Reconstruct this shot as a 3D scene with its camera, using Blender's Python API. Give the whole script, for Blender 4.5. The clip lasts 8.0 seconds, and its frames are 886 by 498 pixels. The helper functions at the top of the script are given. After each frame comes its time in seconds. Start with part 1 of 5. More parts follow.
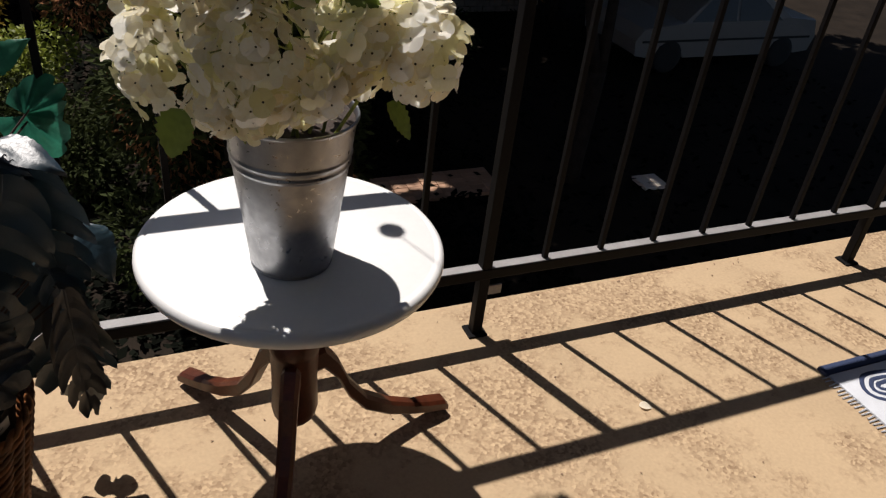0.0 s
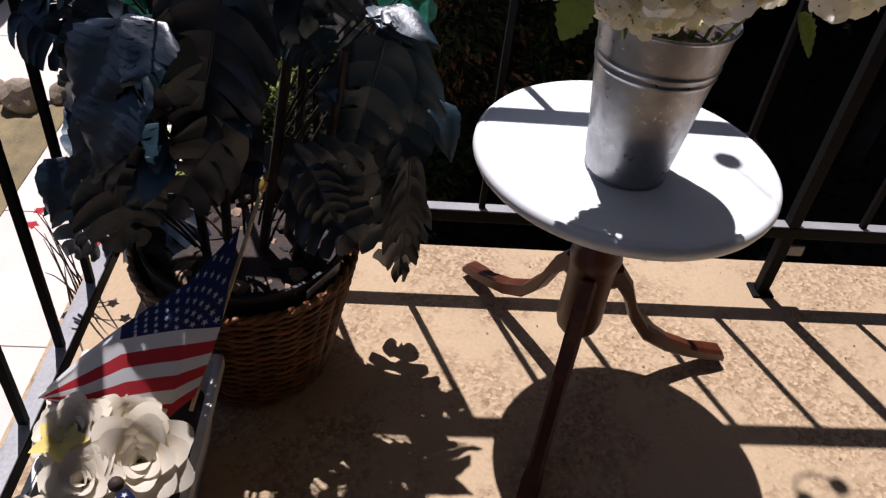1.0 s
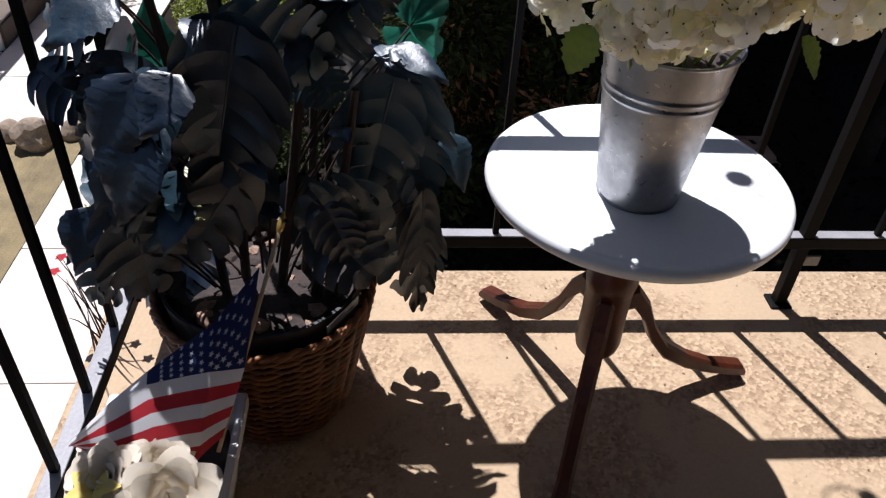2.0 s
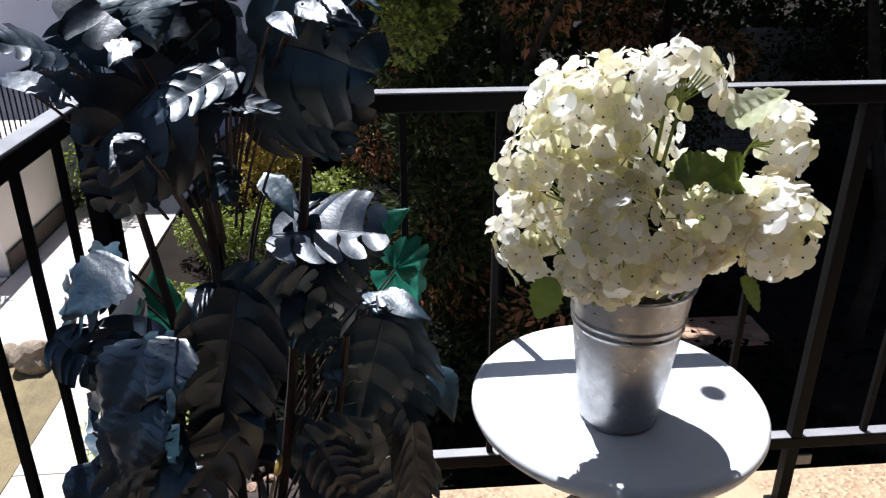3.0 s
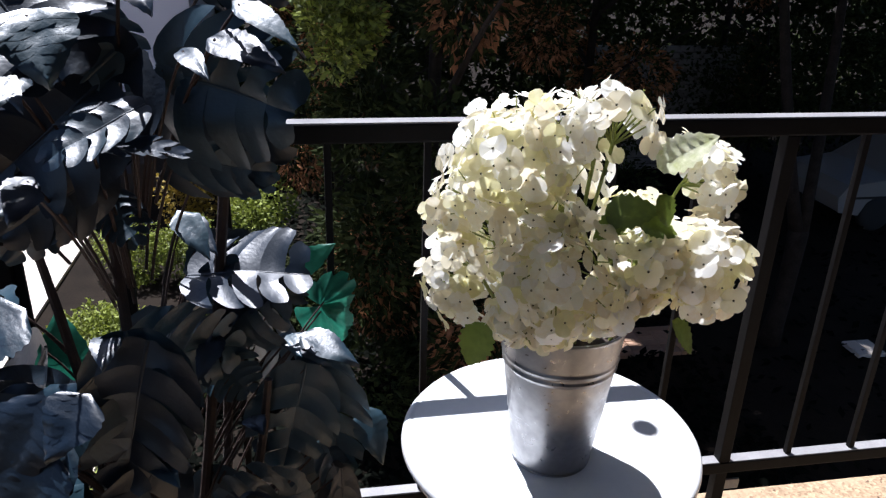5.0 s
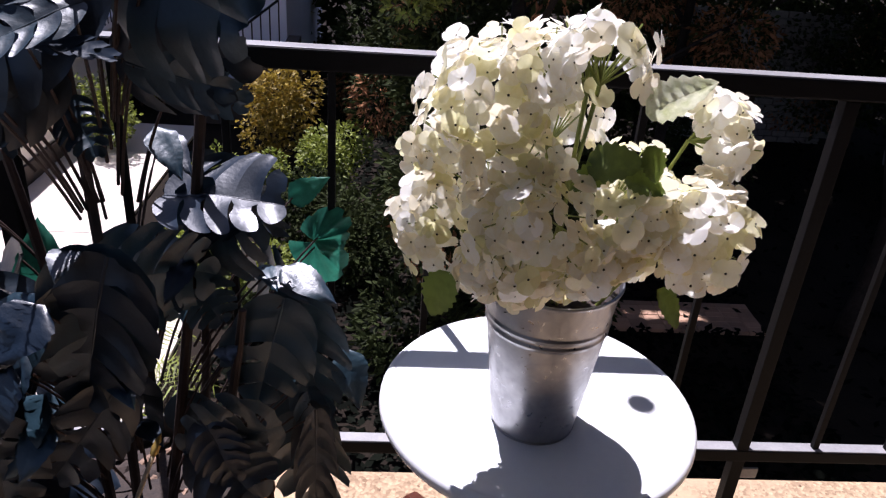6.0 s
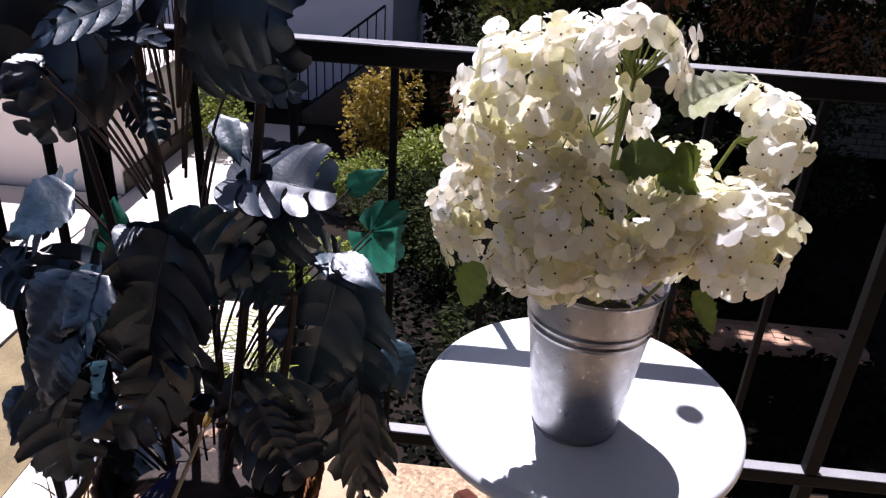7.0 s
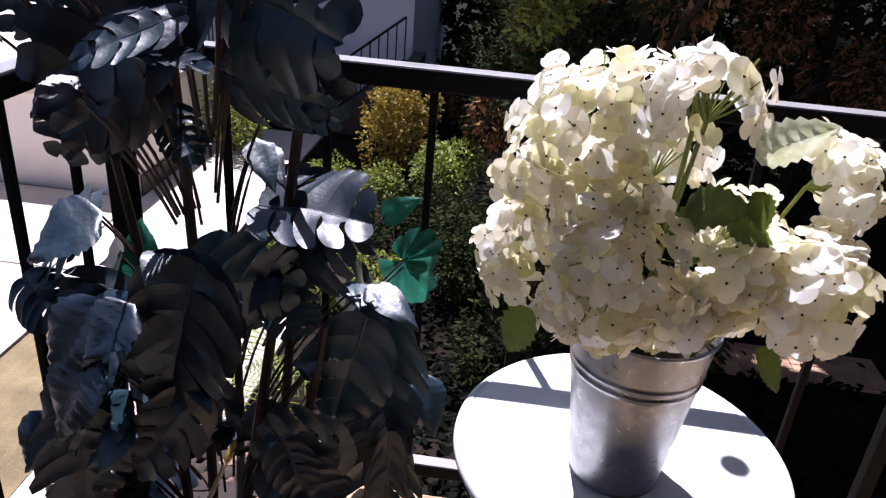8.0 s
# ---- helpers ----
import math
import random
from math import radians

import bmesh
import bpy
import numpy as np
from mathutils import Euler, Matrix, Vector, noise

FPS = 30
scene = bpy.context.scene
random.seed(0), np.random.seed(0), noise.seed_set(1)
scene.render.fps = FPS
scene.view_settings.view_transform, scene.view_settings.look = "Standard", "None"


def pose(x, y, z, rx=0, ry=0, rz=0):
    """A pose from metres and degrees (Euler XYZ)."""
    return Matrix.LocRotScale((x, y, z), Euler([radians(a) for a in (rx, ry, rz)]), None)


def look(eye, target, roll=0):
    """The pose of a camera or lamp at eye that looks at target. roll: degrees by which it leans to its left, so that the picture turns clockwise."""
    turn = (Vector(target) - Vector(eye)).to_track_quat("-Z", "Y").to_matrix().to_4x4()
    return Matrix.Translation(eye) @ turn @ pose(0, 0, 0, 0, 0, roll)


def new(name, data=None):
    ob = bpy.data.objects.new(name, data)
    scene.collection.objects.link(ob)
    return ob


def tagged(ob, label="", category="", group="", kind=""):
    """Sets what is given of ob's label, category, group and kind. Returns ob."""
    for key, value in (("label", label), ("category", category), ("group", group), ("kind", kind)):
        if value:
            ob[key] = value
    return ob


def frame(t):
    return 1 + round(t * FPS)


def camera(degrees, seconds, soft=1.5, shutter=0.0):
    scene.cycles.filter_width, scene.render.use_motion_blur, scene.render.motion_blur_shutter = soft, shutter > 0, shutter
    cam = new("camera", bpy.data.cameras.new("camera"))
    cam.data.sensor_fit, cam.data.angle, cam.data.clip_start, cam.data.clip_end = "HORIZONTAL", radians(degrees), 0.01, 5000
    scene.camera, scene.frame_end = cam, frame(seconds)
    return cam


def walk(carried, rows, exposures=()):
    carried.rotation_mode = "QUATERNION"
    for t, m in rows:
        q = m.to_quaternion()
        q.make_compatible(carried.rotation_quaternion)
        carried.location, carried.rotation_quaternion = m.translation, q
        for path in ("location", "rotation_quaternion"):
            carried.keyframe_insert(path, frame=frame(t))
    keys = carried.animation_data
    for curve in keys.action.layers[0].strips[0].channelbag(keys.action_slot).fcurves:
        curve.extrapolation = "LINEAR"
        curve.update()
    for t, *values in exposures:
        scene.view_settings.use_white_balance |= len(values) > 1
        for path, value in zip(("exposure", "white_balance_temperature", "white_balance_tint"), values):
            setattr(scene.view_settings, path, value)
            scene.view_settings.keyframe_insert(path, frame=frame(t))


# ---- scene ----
cam = camera(60.4, 8.0, 1.3)
PATH = [
    (0, (0.22, 0.226, 1.24), (0.965, 1.726, 0.147), 7.1),
    (0.5, (0.117, 0.237, 1.216), (0.549, 1.786, 0.027), 10.3),
    (1, (0.065, 0.231, 1.178), (0.243, 1.764, -0.093), 7.0),
    (1.2, (0.047, 0.242, 1.173), (0.191, 1.735, -0.15), 6.8),
    (2.3, (0.061, 0.233, 1.236), (0.214, 1.878, 0.109), 2.3),
    (2.5, (0.063, 0.228, 1.263), (0.216, 1.942, 0.245), 1.6),
    (3, (0.07, 0.202, 1.305), (0.229, 2.022, 0.491), -0.0),
    (3.5, (0.077, 0.184, 1.326), (0.299, 2.038, 0.61), -0.3),
    (4, (0.072, 0.197, 1.326), (0.348, 2.039, 0.596), 0.2),
    (4.5, (0.068, 0.233, 1.328), (0.437, 2.058, 0.597), 0.9),
    (5.8, (0.18, 0.295, 1.301), (0.38, 2.071, 0.404), 4.4),
    (6, (0.221, 0.305, 1.29), (0.36, 2.083, 0.384), 4.4),
    (6.5, (0.271, 0.302, 1.286), (0.234, 2.076, 0.363), 3.6),
    (7, (0.295, 0.288, 1.283), (0.18, 2.067, 0.377), 3.5),
    (7.5, (0.31, 0.301, 1.29), (0.231, 2.098, 0.416), 2.5),
    (8, (0.249, 0.342, 1.289), (0.102, 2.131, 0.406), 4.9),
]
walk(cam, [(t, look(eye, target, roll)) for t, eye, target, roll in PATH],
     [(0, 0.0, 6400, 15), (1, 0.2, 5850, 21), (2.5, 0.62, 5600, 15), (3.5, 0.98, 5480, 13), (4.7, 0.94, 5500, 14), (6, 0.74, 5650, 27), (8, 0.87, 5620, 27)])

# ---- sun, sky and exposure ----
SUN_WAY = Vector((-0.16, 0.43, 1.0)).normalized()
sun = new("sun", bpy.data.lights.new("sun", "SUN"))
sun.data.energy, sun.data.angle, sun.data.color = 5.0, radians(0.55), (1.0, 0.95, 0.86)
sun.matrix_world = SUN_WAY.to_track_quat("Z", "Y").to_matrix().to_4x4()
world = bpy.data.worlds.new("sky")
scene.world = world
world.use_nodes = True
sky = world.node_tree.nodes.new("ShaderNodeTexSky")
sky.sky_type, sky.sun_disc = "NISHITA", False
sky.sun_elevation = math.asin(SUN_WAY.z)
sky.sun_rotation = math.atan2(SUN_WAY.x, SUN_WAY.y)
world.node_tree.links.new(sky.outputs[0], world.node_tree.nodes["Background"].inputs[0])
world.node_tree.nodes["Background"].inputs[1].default_value = 0.042


# ---- materials ----
def mat(name, base, rough=0.6, metal=0.0, vary=0.25, scale=8.0, fine=90.0, bump=0.15, dark=None, transl=0.0, per_object=0.0, spec=0.5, island=0.0):
    """A procedural surface: two scales of colour variation, fine relief, roughness that varies with it."""
    m = bpy.data.materials.new(name)
    m.use_nodes = True
    nt = m.node_tree
    n, ln = nt.nodes, nt.links.new
    bsdf = n["Principled BSDF"]
    co = n.new("ShaderNodeTexCoord")
    big = n.new("ShaderNodeTexNoise")
    big.inputs["Scale"].default_value, big.inputs["Detail"].default_value = scale, 5
    small = n.new("ShaderNodeTexNoise")
    small.inputs["Scale"].default_value, small.inputs["Detail"].default_value = fine, 4
    ln(co.outputs["Object"], big.inputs["Vector"])
    ln(co.outputs["Object"], small.inputs["Vector"])
    add = n.new("ShaderNodeMath")
    add.operation = "MULTIPLY_ADD"
    ln(big.outputs["Fac"], add.inputs[0])
    add.inputs[1].default_value = 0.6
    half = n.new("ShaderNodeMath")
    half.operation = "MULTIPLY"
    ln(small.outputs["Fac"], half.inputs[0])
    half.inputs[1].default_value = 0.4
    ln(half.outputs[0], add.inputs[2])
    value = add.outputs[0]
    if per_object or island:
        info = n.new("ShaderNodeObjectInfo") if per_object else n.new("ShaderNodeNewGeometry")
        more = n.new("ShaderNodeMath")
        more.operation = "MULTIPLY_ADD"
        ln(info.outputs["Random"] if per_object else info.outputs["Random Per Island"], more.inputs[0])
        more.inputs[1].default_value = per_object or island
        ln(value, more.inputs[2])
        off = n.new("ShaderNodeMath")
        off.operation = "SUBTRACT"
        ln(more.outputs[0], off.inputs[0])
        off.inputs[1].default_value = (per_object or island) / 2
        value = off.outputs[0]
    ramp = n.new("ShaderNodeValToRGB")
    lo = dark if dark else [c * (1 - vary) for c in base]
    hi = [min(1, c * (1 + vary * 0.6)) for c in base]
    ramp.color_ramp.elements[0].position, ramp.color_ramp.elements[1].position = 0.32, 0.68
    ramp.color_ramp.elements[0].color, ramp.color_ramp.elements[1].color = (*lo, 1), (*hi, 1)
    ln(value, ramp.inputs["Fac"])
    ln(ramp.outputs["Color"], bsdf.inputs["Base Color"])
    rr = n.new("ShaderNodeMapRange")
    rr.inputs["To Min"].default_value, rr.inputs["To Max"].default_value = max(0.02, rough - 0.12), min(1, rough + 0.12)
    ln(big.outputs["Fac"], rr.inputs["Value"])
    ln(rr.outputs["Result"], bsdf.inputs["Roughness"])
    bsdf.inputs["Metallic"].default_value = metal
    bsdf.inputs["Specular IOR Level"].default_value = spec
    if bump:
        b = n.new("ShaderNodeBump")
        b.inputs["Strength"].default_value, b.inputs["Distance"].default_value = bump, 0.004
        ln(value if not (per_object or island) else add.outputs[0], b.inputs["Height"])
        ln(b.outputs["Normal"], bsdf.inputs["Normal"])
    if transl:
        tr = n.new("ShaderNodeBsdfTranslucent")
        ln(ramp.outputs["Color"], tr.inputs["Color"])
        mix = n.new("ShaderNodeMixShader")
        mix.inputs["Fac"].default_value = transl
        ln(bsdf.outputs[0], mix.inputs[1])
        ln(tr.outputs[0], mix.inputs[2])
        ln(mix.outputs[0], n["Material Output"].inputs["Surface"])
    return m


def concrete(name, base, pit, worn=0.5):
    """Weathered concrete: smooth buff skin worn through to aggregate in patches."""
    m = mat(name, base, 0.85, vary=0.16, scale=2.2, fine=120, bump=0.0, spec=0.25)
    nt = m.node_tree
    n, ln = nt.nodes, nt.links.new
    bsdf = n["Principled BSDF"]
    co = [x for x in n if x.type == "TEX_COORD"][0]
    ramp = [x for x in n if x.type == "VALTORGB"][0]
    cells = n.new("ShaderNodeTexVoronoi")
    cells.inputs["Scale"].default_value = 130
    ln(co.outputs["Object"], cells.inputs["Vector"])
    patch = n.new("ShaderNodeTexNoise")
    patch.inputs["Scale"].default_value, patch.inputs["Detail"].default_value, patch.inputs["Roughness"].default_value = 3.5, 9, 0.7
    ln(co.outputs["Object"], patch.inputs["Vector"])
    gate = n.new("ShaderNodeMapRange")
    gate.inputs["From Min"].default_value, gate.inputs["From Max"].default_value = worn, worn + 0.1
    ln(patch.outputs["Fac"], gate.inputs["Value"])
    stone = n.new("ShaderNodeValToRGB")
    stone.color_ramp.elements[0].color = (*pit, 1)
    stone.color_ramp.elements[1].color = (*[min(1, c * 1.15) for c in base], 1)
    ln(cells.outputs["Color"], stone.inputs["Fac"])
    mix = n.new("ShaderNodeMix")
    mix.data_type = "RGBA"
    ln(gate.outputs["Result"], mix.inputs["Factor"])
    ln(ramp.outputs["Color"], mix.inputs["A"])
    ln(stone.outputs["Color"], mix.inputs["B"])
    ln(mix.outputs["Result"], bsdf.inputs["Base Color"])
    bp = n.new("ShaderNodeBump")
    bp.inputs["Strength"].default_value, bp.inputs["Distance"].default_value = 0.6, 0.003
    hm = n.new("ShaderNodeMath")
    hm.operation = "MULTIPLY"
    ln(cells.outputs["Distance"], hm.inputs[0])
    ln(gate.outputs["Result"], hm.inputs[1])
    ln(hm.outputs[0], bp.inputs["Height"])
    ln(bp.outputs["Normal"], bsdf.inputs["Normal"])
    return m


def galvanised(name):
    """Zinc-coated sheet with a mottled crystalline bloom."""
    m = mat(name, (0.36, 0.365, 0.38), 0.3, metal=1.0, vary=0.2, scale=9, fine=60, bump=0.05)
    nt = m.node_tree
    n, ln = nt.nodes, nt.links.new
    bsdf = n["Principled BSDF"]
    co = [x for x in n if x.type == "TEX_COORD"][0]
    cells = n.new("ShaderNodeTexNoise")
    cells.inputs["Scale"].default_value, cells.inputs["Detail"].default_value, cells.inputs["Distortion"].default_value = 62, 6, 1.2
    ln(co.outputs["Object"], cells.inputs["Vector"])
    r = n.new("ShaderNodeMapRange")
    r.inputs["From Min"].default_value, r.inputs["From Max"].default_value = 0.30, 0.70
    r.inputs["To Min"].default_value, r.inputs["To Max"].default_value = 0.24, 0.52
    ln(cells.outputs["Fac"], r.inputs["Value"])
    ln(r.outputs["Result"], bsdf.inputs["Roughness"])
    return m


M = {
    "concrete": concrete("buff_concrete", (0.50, 0.365, 0.225), (0.24, 0.155, 0.09), 0.45),
    # pale grey holds the sun glare on top of the dark rails
    "lit_pale_grey": mat("sunlit_rail_top", (0.30, 0.29, 0.29), 0.45, vary=0.25, scale=14, fine=160, bump=0.25),
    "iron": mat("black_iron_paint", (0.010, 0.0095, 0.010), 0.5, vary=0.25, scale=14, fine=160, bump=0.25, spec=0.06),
    "white_paint": mat("white_table_paint", (0.80, 0.80, 0.79), 0.38, vary=0.05, scale=6, fine=80, bump=0.05),
    "mahogany": mat("dark_mahogany", (0.085, 0.020, 0.007), 0.40, vary=0.55, scale=12, fine=110, bump=0.1),
    "zinc": galvanised("galvanised_zinc"),
    "petal": mat("white_petal", (0.91, 0.865, 0.83), 0.7, dark=(0.88, 0.81, 0.62), scale=30, fine=150, bump=0.1, transl=0.58, per_object=0.5, spec=0.2),
    "lime_petal": mat("lime_tinged_petal", (0.86, 0.83, 0.64), 0.7, dark=(0.80, 0.76, 0.44), scale=30, fine=150, bump=0.1, transl=0.58, per_object=0.5, spec=0.2),
    "dot": mat("floret_eye", (0.035, 0.035, 0.012), 0.8, bump=0),
    "stem": mat("green_stem", (0.22, 0.26, 0.05), 0.6, vary=0.3, bump=0.1),
    "lime_leaf": mat("yellow_green_leaf", (0.19, 0.25, 0.04), 0.5, vary=0.4, scale=25, fine=120, bump=0.3, transl=0.35, per_object=0.4),
    "pale_leaf": mat("cream_green_leaf", (0.84, 0.83, 0.64), 0.6, dark=(0.50, 0.54, 0.22), scale=60, fine=140, bump=0.3, transl=0.3),
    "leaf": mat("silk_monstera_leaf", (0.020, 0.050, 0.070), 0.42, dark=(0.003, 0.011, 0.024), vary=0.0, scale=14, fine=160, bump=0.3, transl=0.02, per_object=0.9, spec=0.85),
    # lit copy of the monstera leaf: sun from behind put into the green
    "backlit_blade": mat("backlit_leaf", (0.03, 0.19, 0.12), 0.45, vary=0.4, scale=20, fine=100, bump=0.2, transl=0.5),
    "bark": mat("brown_plant_cane", (0.04, 0.02, 0.014), 0.7, vary=0.4, scale=30, fine=120, bump=0.4),
    "wicker": mat("honey_wicker", (0.20, 0.075, 0.02), 0.5, vary=0.45, scale=25, fine=120, bump=0.2, per_object=0.4),
    "soil": mat("dark_bark_mulch", (0.05, 0.035, 0.028), 0.9, vary=0.6, scale=30, fine=140, bump=0.8),
    "moss": mat("dry_moss", (0.34, 0.22, 0.15), 0.9, vary=0.5, scale=40, fine=160, bump=0.8),
    "black_plastic": mat("black_plastic", (0.015, 0.015, 0.016), 0.45, bump=0.05),
    "paper": mat("grey_sticker", (0.45, 0.46, 0.48), 0.6, vary=0.06, bump=0.02),
    "ink": mat("printed_ink", (0.12, 0.12, 0.14), 0.6, bump=0.0),
    "red": mat("flag_red", (0.52, 0.025, 0.035), 0.75, vary=0.12, scale=30, fine=300, bump=0.1, transl=0.35),
    "flag_white": mat("flag_white", (0.78, 0.77, 0.76), 0.75, vary=0.06, scale=30, fine=300, bump=0.1, transl=0.35),
    "blue": mat("flag_blue", (0.016, 0.025, 0.11), 0.75, vary=0.2, scale=30, fine=300, bump=0.1, transl=0.35),
    "gold": mat("gilt_plastic", (0.55, 0.36, 0.09), 0.35, metal=0.6, bump=0.05),
    "pale_wood": mat("pale_dowel", (0.55, 0.42, 0.26), 0.6, bump=0.1),
    "trough": mat("white_plastic_trough", (0.62, 0.62, 0.61), 0.5, vary=0.08, bump=0.08),
    "rose": mat("ivory_rose_petal", (0.78, 0.70, 0.56), 0.75, vary=0.07, scale=20, fine=150, bump=0.1, transl=0.25, per_object=0.5, spec=0.2),
    "yellow": mat("yellow_petal", (0.78, 0.62, 0.16), 0.7, vary=0.1, bump=0.1, transl=0.25),
    "rug_white": mat("rug_white_pile", (0.62, 0.64, 0.68), 0.95, vary=0.15, scale=20, fine=400, bump=0.6),
    "rug_blue": mat("rug_navy_pile", (0.03, 0.045, 0.10), 0.95, vary=0.25, scale=20, fine=400, bump=0.6),
    "stucco": mat("cream_stucco", (0.86, 0.77, 0.70), 0.9, vary=0.08, scale=1.5, fine=60, bump=0.5),
    "blue_stucco": mat("pale_stucco", (0.74, 0.74, 0.84), 0.9, vary=0.05, scale=1.5, fine=60, bump=0.4),
    "grass": mat("dry_lawn", (0.23, 0.175, 0.085), 0.95, vary=0.5, scale=2.5, fine=60, bump=1.0),
    # soil colour is darkened to hold the yard's deep shade
    "soil_ground": mat("shade_dark_soil", (0.020, 0.015, 0.011), 0.95, vary=0.5, scale=2.0, fine=40, bump=1.0, spec=0.08),
    "path": mat("pale_path", (0.68, 0.60, 0.52), 0.9, vary=0.12, scale=1.5, fine=50, bump=0.4),
    "tan_rock": mat("tan_rock", (0.30, 0.23, 0.16), 0.9, vary=0.4, scale=5, fine=40, bump=0.8),
    "brick": mat("clay_paver", (0.42, 0.25, 0.16), 0.85, vary=0.2, scale=9, fine=90, bump=0.4, per_object=0.6),
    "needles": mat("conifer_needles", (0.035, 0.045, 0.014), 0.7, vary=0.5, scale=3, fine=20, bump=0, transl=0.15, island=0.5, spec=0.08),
    "brown_leaf": mat("dead_foliage", (0.36, 0.17, 0.08), 0.8, vary=0.5, scale=3, fine=20, bump=0, transl=0.15, island=0.5, spec=0.08),
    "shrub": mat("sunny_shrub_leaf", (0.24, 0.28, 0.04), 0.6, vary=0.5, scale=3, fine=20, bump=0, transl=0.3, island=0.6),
    "gold_shrub": mat("golden_shrub_leaf", (0.34, 0.24, 0.03), 0.6, vary=0.4, scale=3, fine=20, bump=0, transl=0.3, island=0.6),
    "crown": mat("broad_tree_leaf", (0.05, 0.075, 0.02), 0.6, vary=0.5, scale=3, fine=20, bump=0, transl=0.2, island=0.6, spec=0.08),
    # screen tone set darker than the pale path slabs
    "screen": mat("dim_block", (0.22, 0.20, 0.18), 0.9, vary=0.3, bump=0.5),
    # leaf colour taken near black, tree shade painted into it
    "ivy": mat("shade_black_ivy", (0.005, 0.006, 0.004), 0.9, vary=0.5, scale=3, fine=20, bump=0, island=0.7, spec=0.03),
    "trunk": mat("grey_bark", (0.028, 0.023, 0.020), 0.9, vary=0.5, scale=8, fine=40, bump=1.0, spec=0.08),
    "car_paint": mat("grey_car_paint", (0.26, 0.25, 0.24), 0.35, metal=0.0, vary=0.04, bump=0, spec=0.3),
    "glass": mat("dark_car_glass", (0.02, 0.022, 0.025), 0.08, vary=0.1, bump=0),
    "rubber": mat("tyre_rubber", (0.02, 0.02, 0.02), 0.85, bump=0.1),
    "metal": mat("wheel_alloy", (0.5, 0.5, 0.5), 0.35, metal=0.8, bump=0),
    # dark tone for the unseen walls, chosen to cut bounced light
    "house_brown": mat("dark_bounce_wall", (0.060, 0.054, 0.052), 0.9, vary=0.15, scale=1.5, fine=60, bump=0.4, spec=0.15),
    "roof": mat("brown_soffit", (0.07, 0.052, 0.042), 0.85, vary=0.2, bump=0.2),
    "glass_pane": mat("window_glass", (0.03, 0.035, 0.04), 0.06, vary=0.1, bump=0),
    "white_frame": mat("white_frame_paint", (0.75, 0.75, 0.74), 0.5, vary=0.05, bump=0.05),
}


# ---- building blocks ----
def mesh_from(name, verts, faces, materials, index=None, smooth=False):
    me = bpy.data.meshes.new(name)
    me.from_pydata([tuple(v) for v in verts], [], faces)
    for m in materials if isinstance(materials, (list, tuple)) else [materials]:
        me.materials.append(m)
    if index is not None:
        me.polygons.foreach_set("material_index", index)
    if smooth:
        me.polygons.foreach_set("use_smooth", [True] * len(me.polygons))
    me.update()
    return me


def thing(name, label, category, place=(0, 0, 0), group="", kind=""):
    ob = new(name)
    ob.location = place
    ob.empty_display_size = 0.1
    return tagged(ob, label, category, group, kind)


def part(name, data, material, parent, label="", smooth=False):
    """Link a bmesh or a mesh as one object under a thing or a part; its points are in world places."""
    if isinstance(data, bmesh.types.BMesh):
        me = bpy.data.meshes.new(name)
        data.to_mesh(me)
        data.free()
        me.materials.append(material)
        if smooth:
            me.polygons.foreach_set("use_smooth", [True] * len(me.polygons))
    else:
        me = data
    ob = new(name, me)
    if parent is not None:
        ob.parent = parent
        if parent.parent is None and parent.data is None:
            ob.matrix_parent_inverse = Matrix.Translation(-parent.location)
    if label:
        ob["label"] = label
    return ob


def box(bm, lo, hi, bevel=0.0):
    r = bmesh.ops.create_cube(bm, size=1)
    lo, hi = Vector(lo), Vector(hi)
    for v in r["verts"]:
        v.co = Vector([lo[i] + (v.co[i] + 0.5) * (hi[i] - lo[i]) for i in range(3)])
    if bevel:
        edges = list({e for v in r["verts"] for e in v.link_edges})
        bmesh.ops.bevel(bm, geom=edges, offset=bevel, segments=2, affect="EDGES", profile=0.5)
    return bm


def lathe(profile, centre, seg=48, bm=None):
    bm = bm or bmesh.new()
    rings = []
    for r, z in profile:
        rings.append([bm.verts.new((centre[0] + r * math.cos(a), centre[1] + r * math.sin(a), centre[2] + z)) for a in [2 * math.pi * k / seg for k in range(seg)]])
    for a, b in zip(rings, rings[1:]):
        for k in range(seg):
            bm.faces.new((a[k], a[(k + 1) % seg], b[(k + 1) % seg], b[k]))
    for ring, flip, r in ((rings[0], True, profile[0][0]), (rings[-1], False, profile[-1][0])):
        if r > 1e-5:
            bm.faces.new(list(reversed(ring)) if flip else ring)
    return bm


def tube(points, radii, seg=8, bm=None, flat=1.0):
    """A tapered tube along points."""
    bm = bm or bmesh.new()
    pts = [Vector(p) for p in points]
    if not isinstance(radii, (list, tuple)):
        radii = [radii] * len(pts)
    rings = []
    up = Vector((0, 0, 1))
    for i, p in enumerate(pts):
        d = (pts[min(i + 1, len(pts) - 1)] - pts[max(i - 1, 0)]).normalized()
        side = d.cross(up if abs(d.z) < 0.95 else Vector((0, 1, 0))).normalized()
        other = side.cross(d)
        rings.append([bm.verts.new(p + side * (radii[i] * math.cos(a)) + other * (radii[i] * flat * math.sin(a))) for a in [2 * math.pi * k / seg for k in range(seg)]])
    for a, b in zip(rings, rings[1:]):
        for k in range(seg):
            bm.faces.new((a[k], a[(k + 1) % seg], b[(k + 1) % seg], b[k]))
    bm.faces.new(list(reversed(rings[0])))
    bm.faces.new(rings[-1])
    bmesh.ops.recalc_face_normals(bm, faces=bm.faces[:])
    return bm


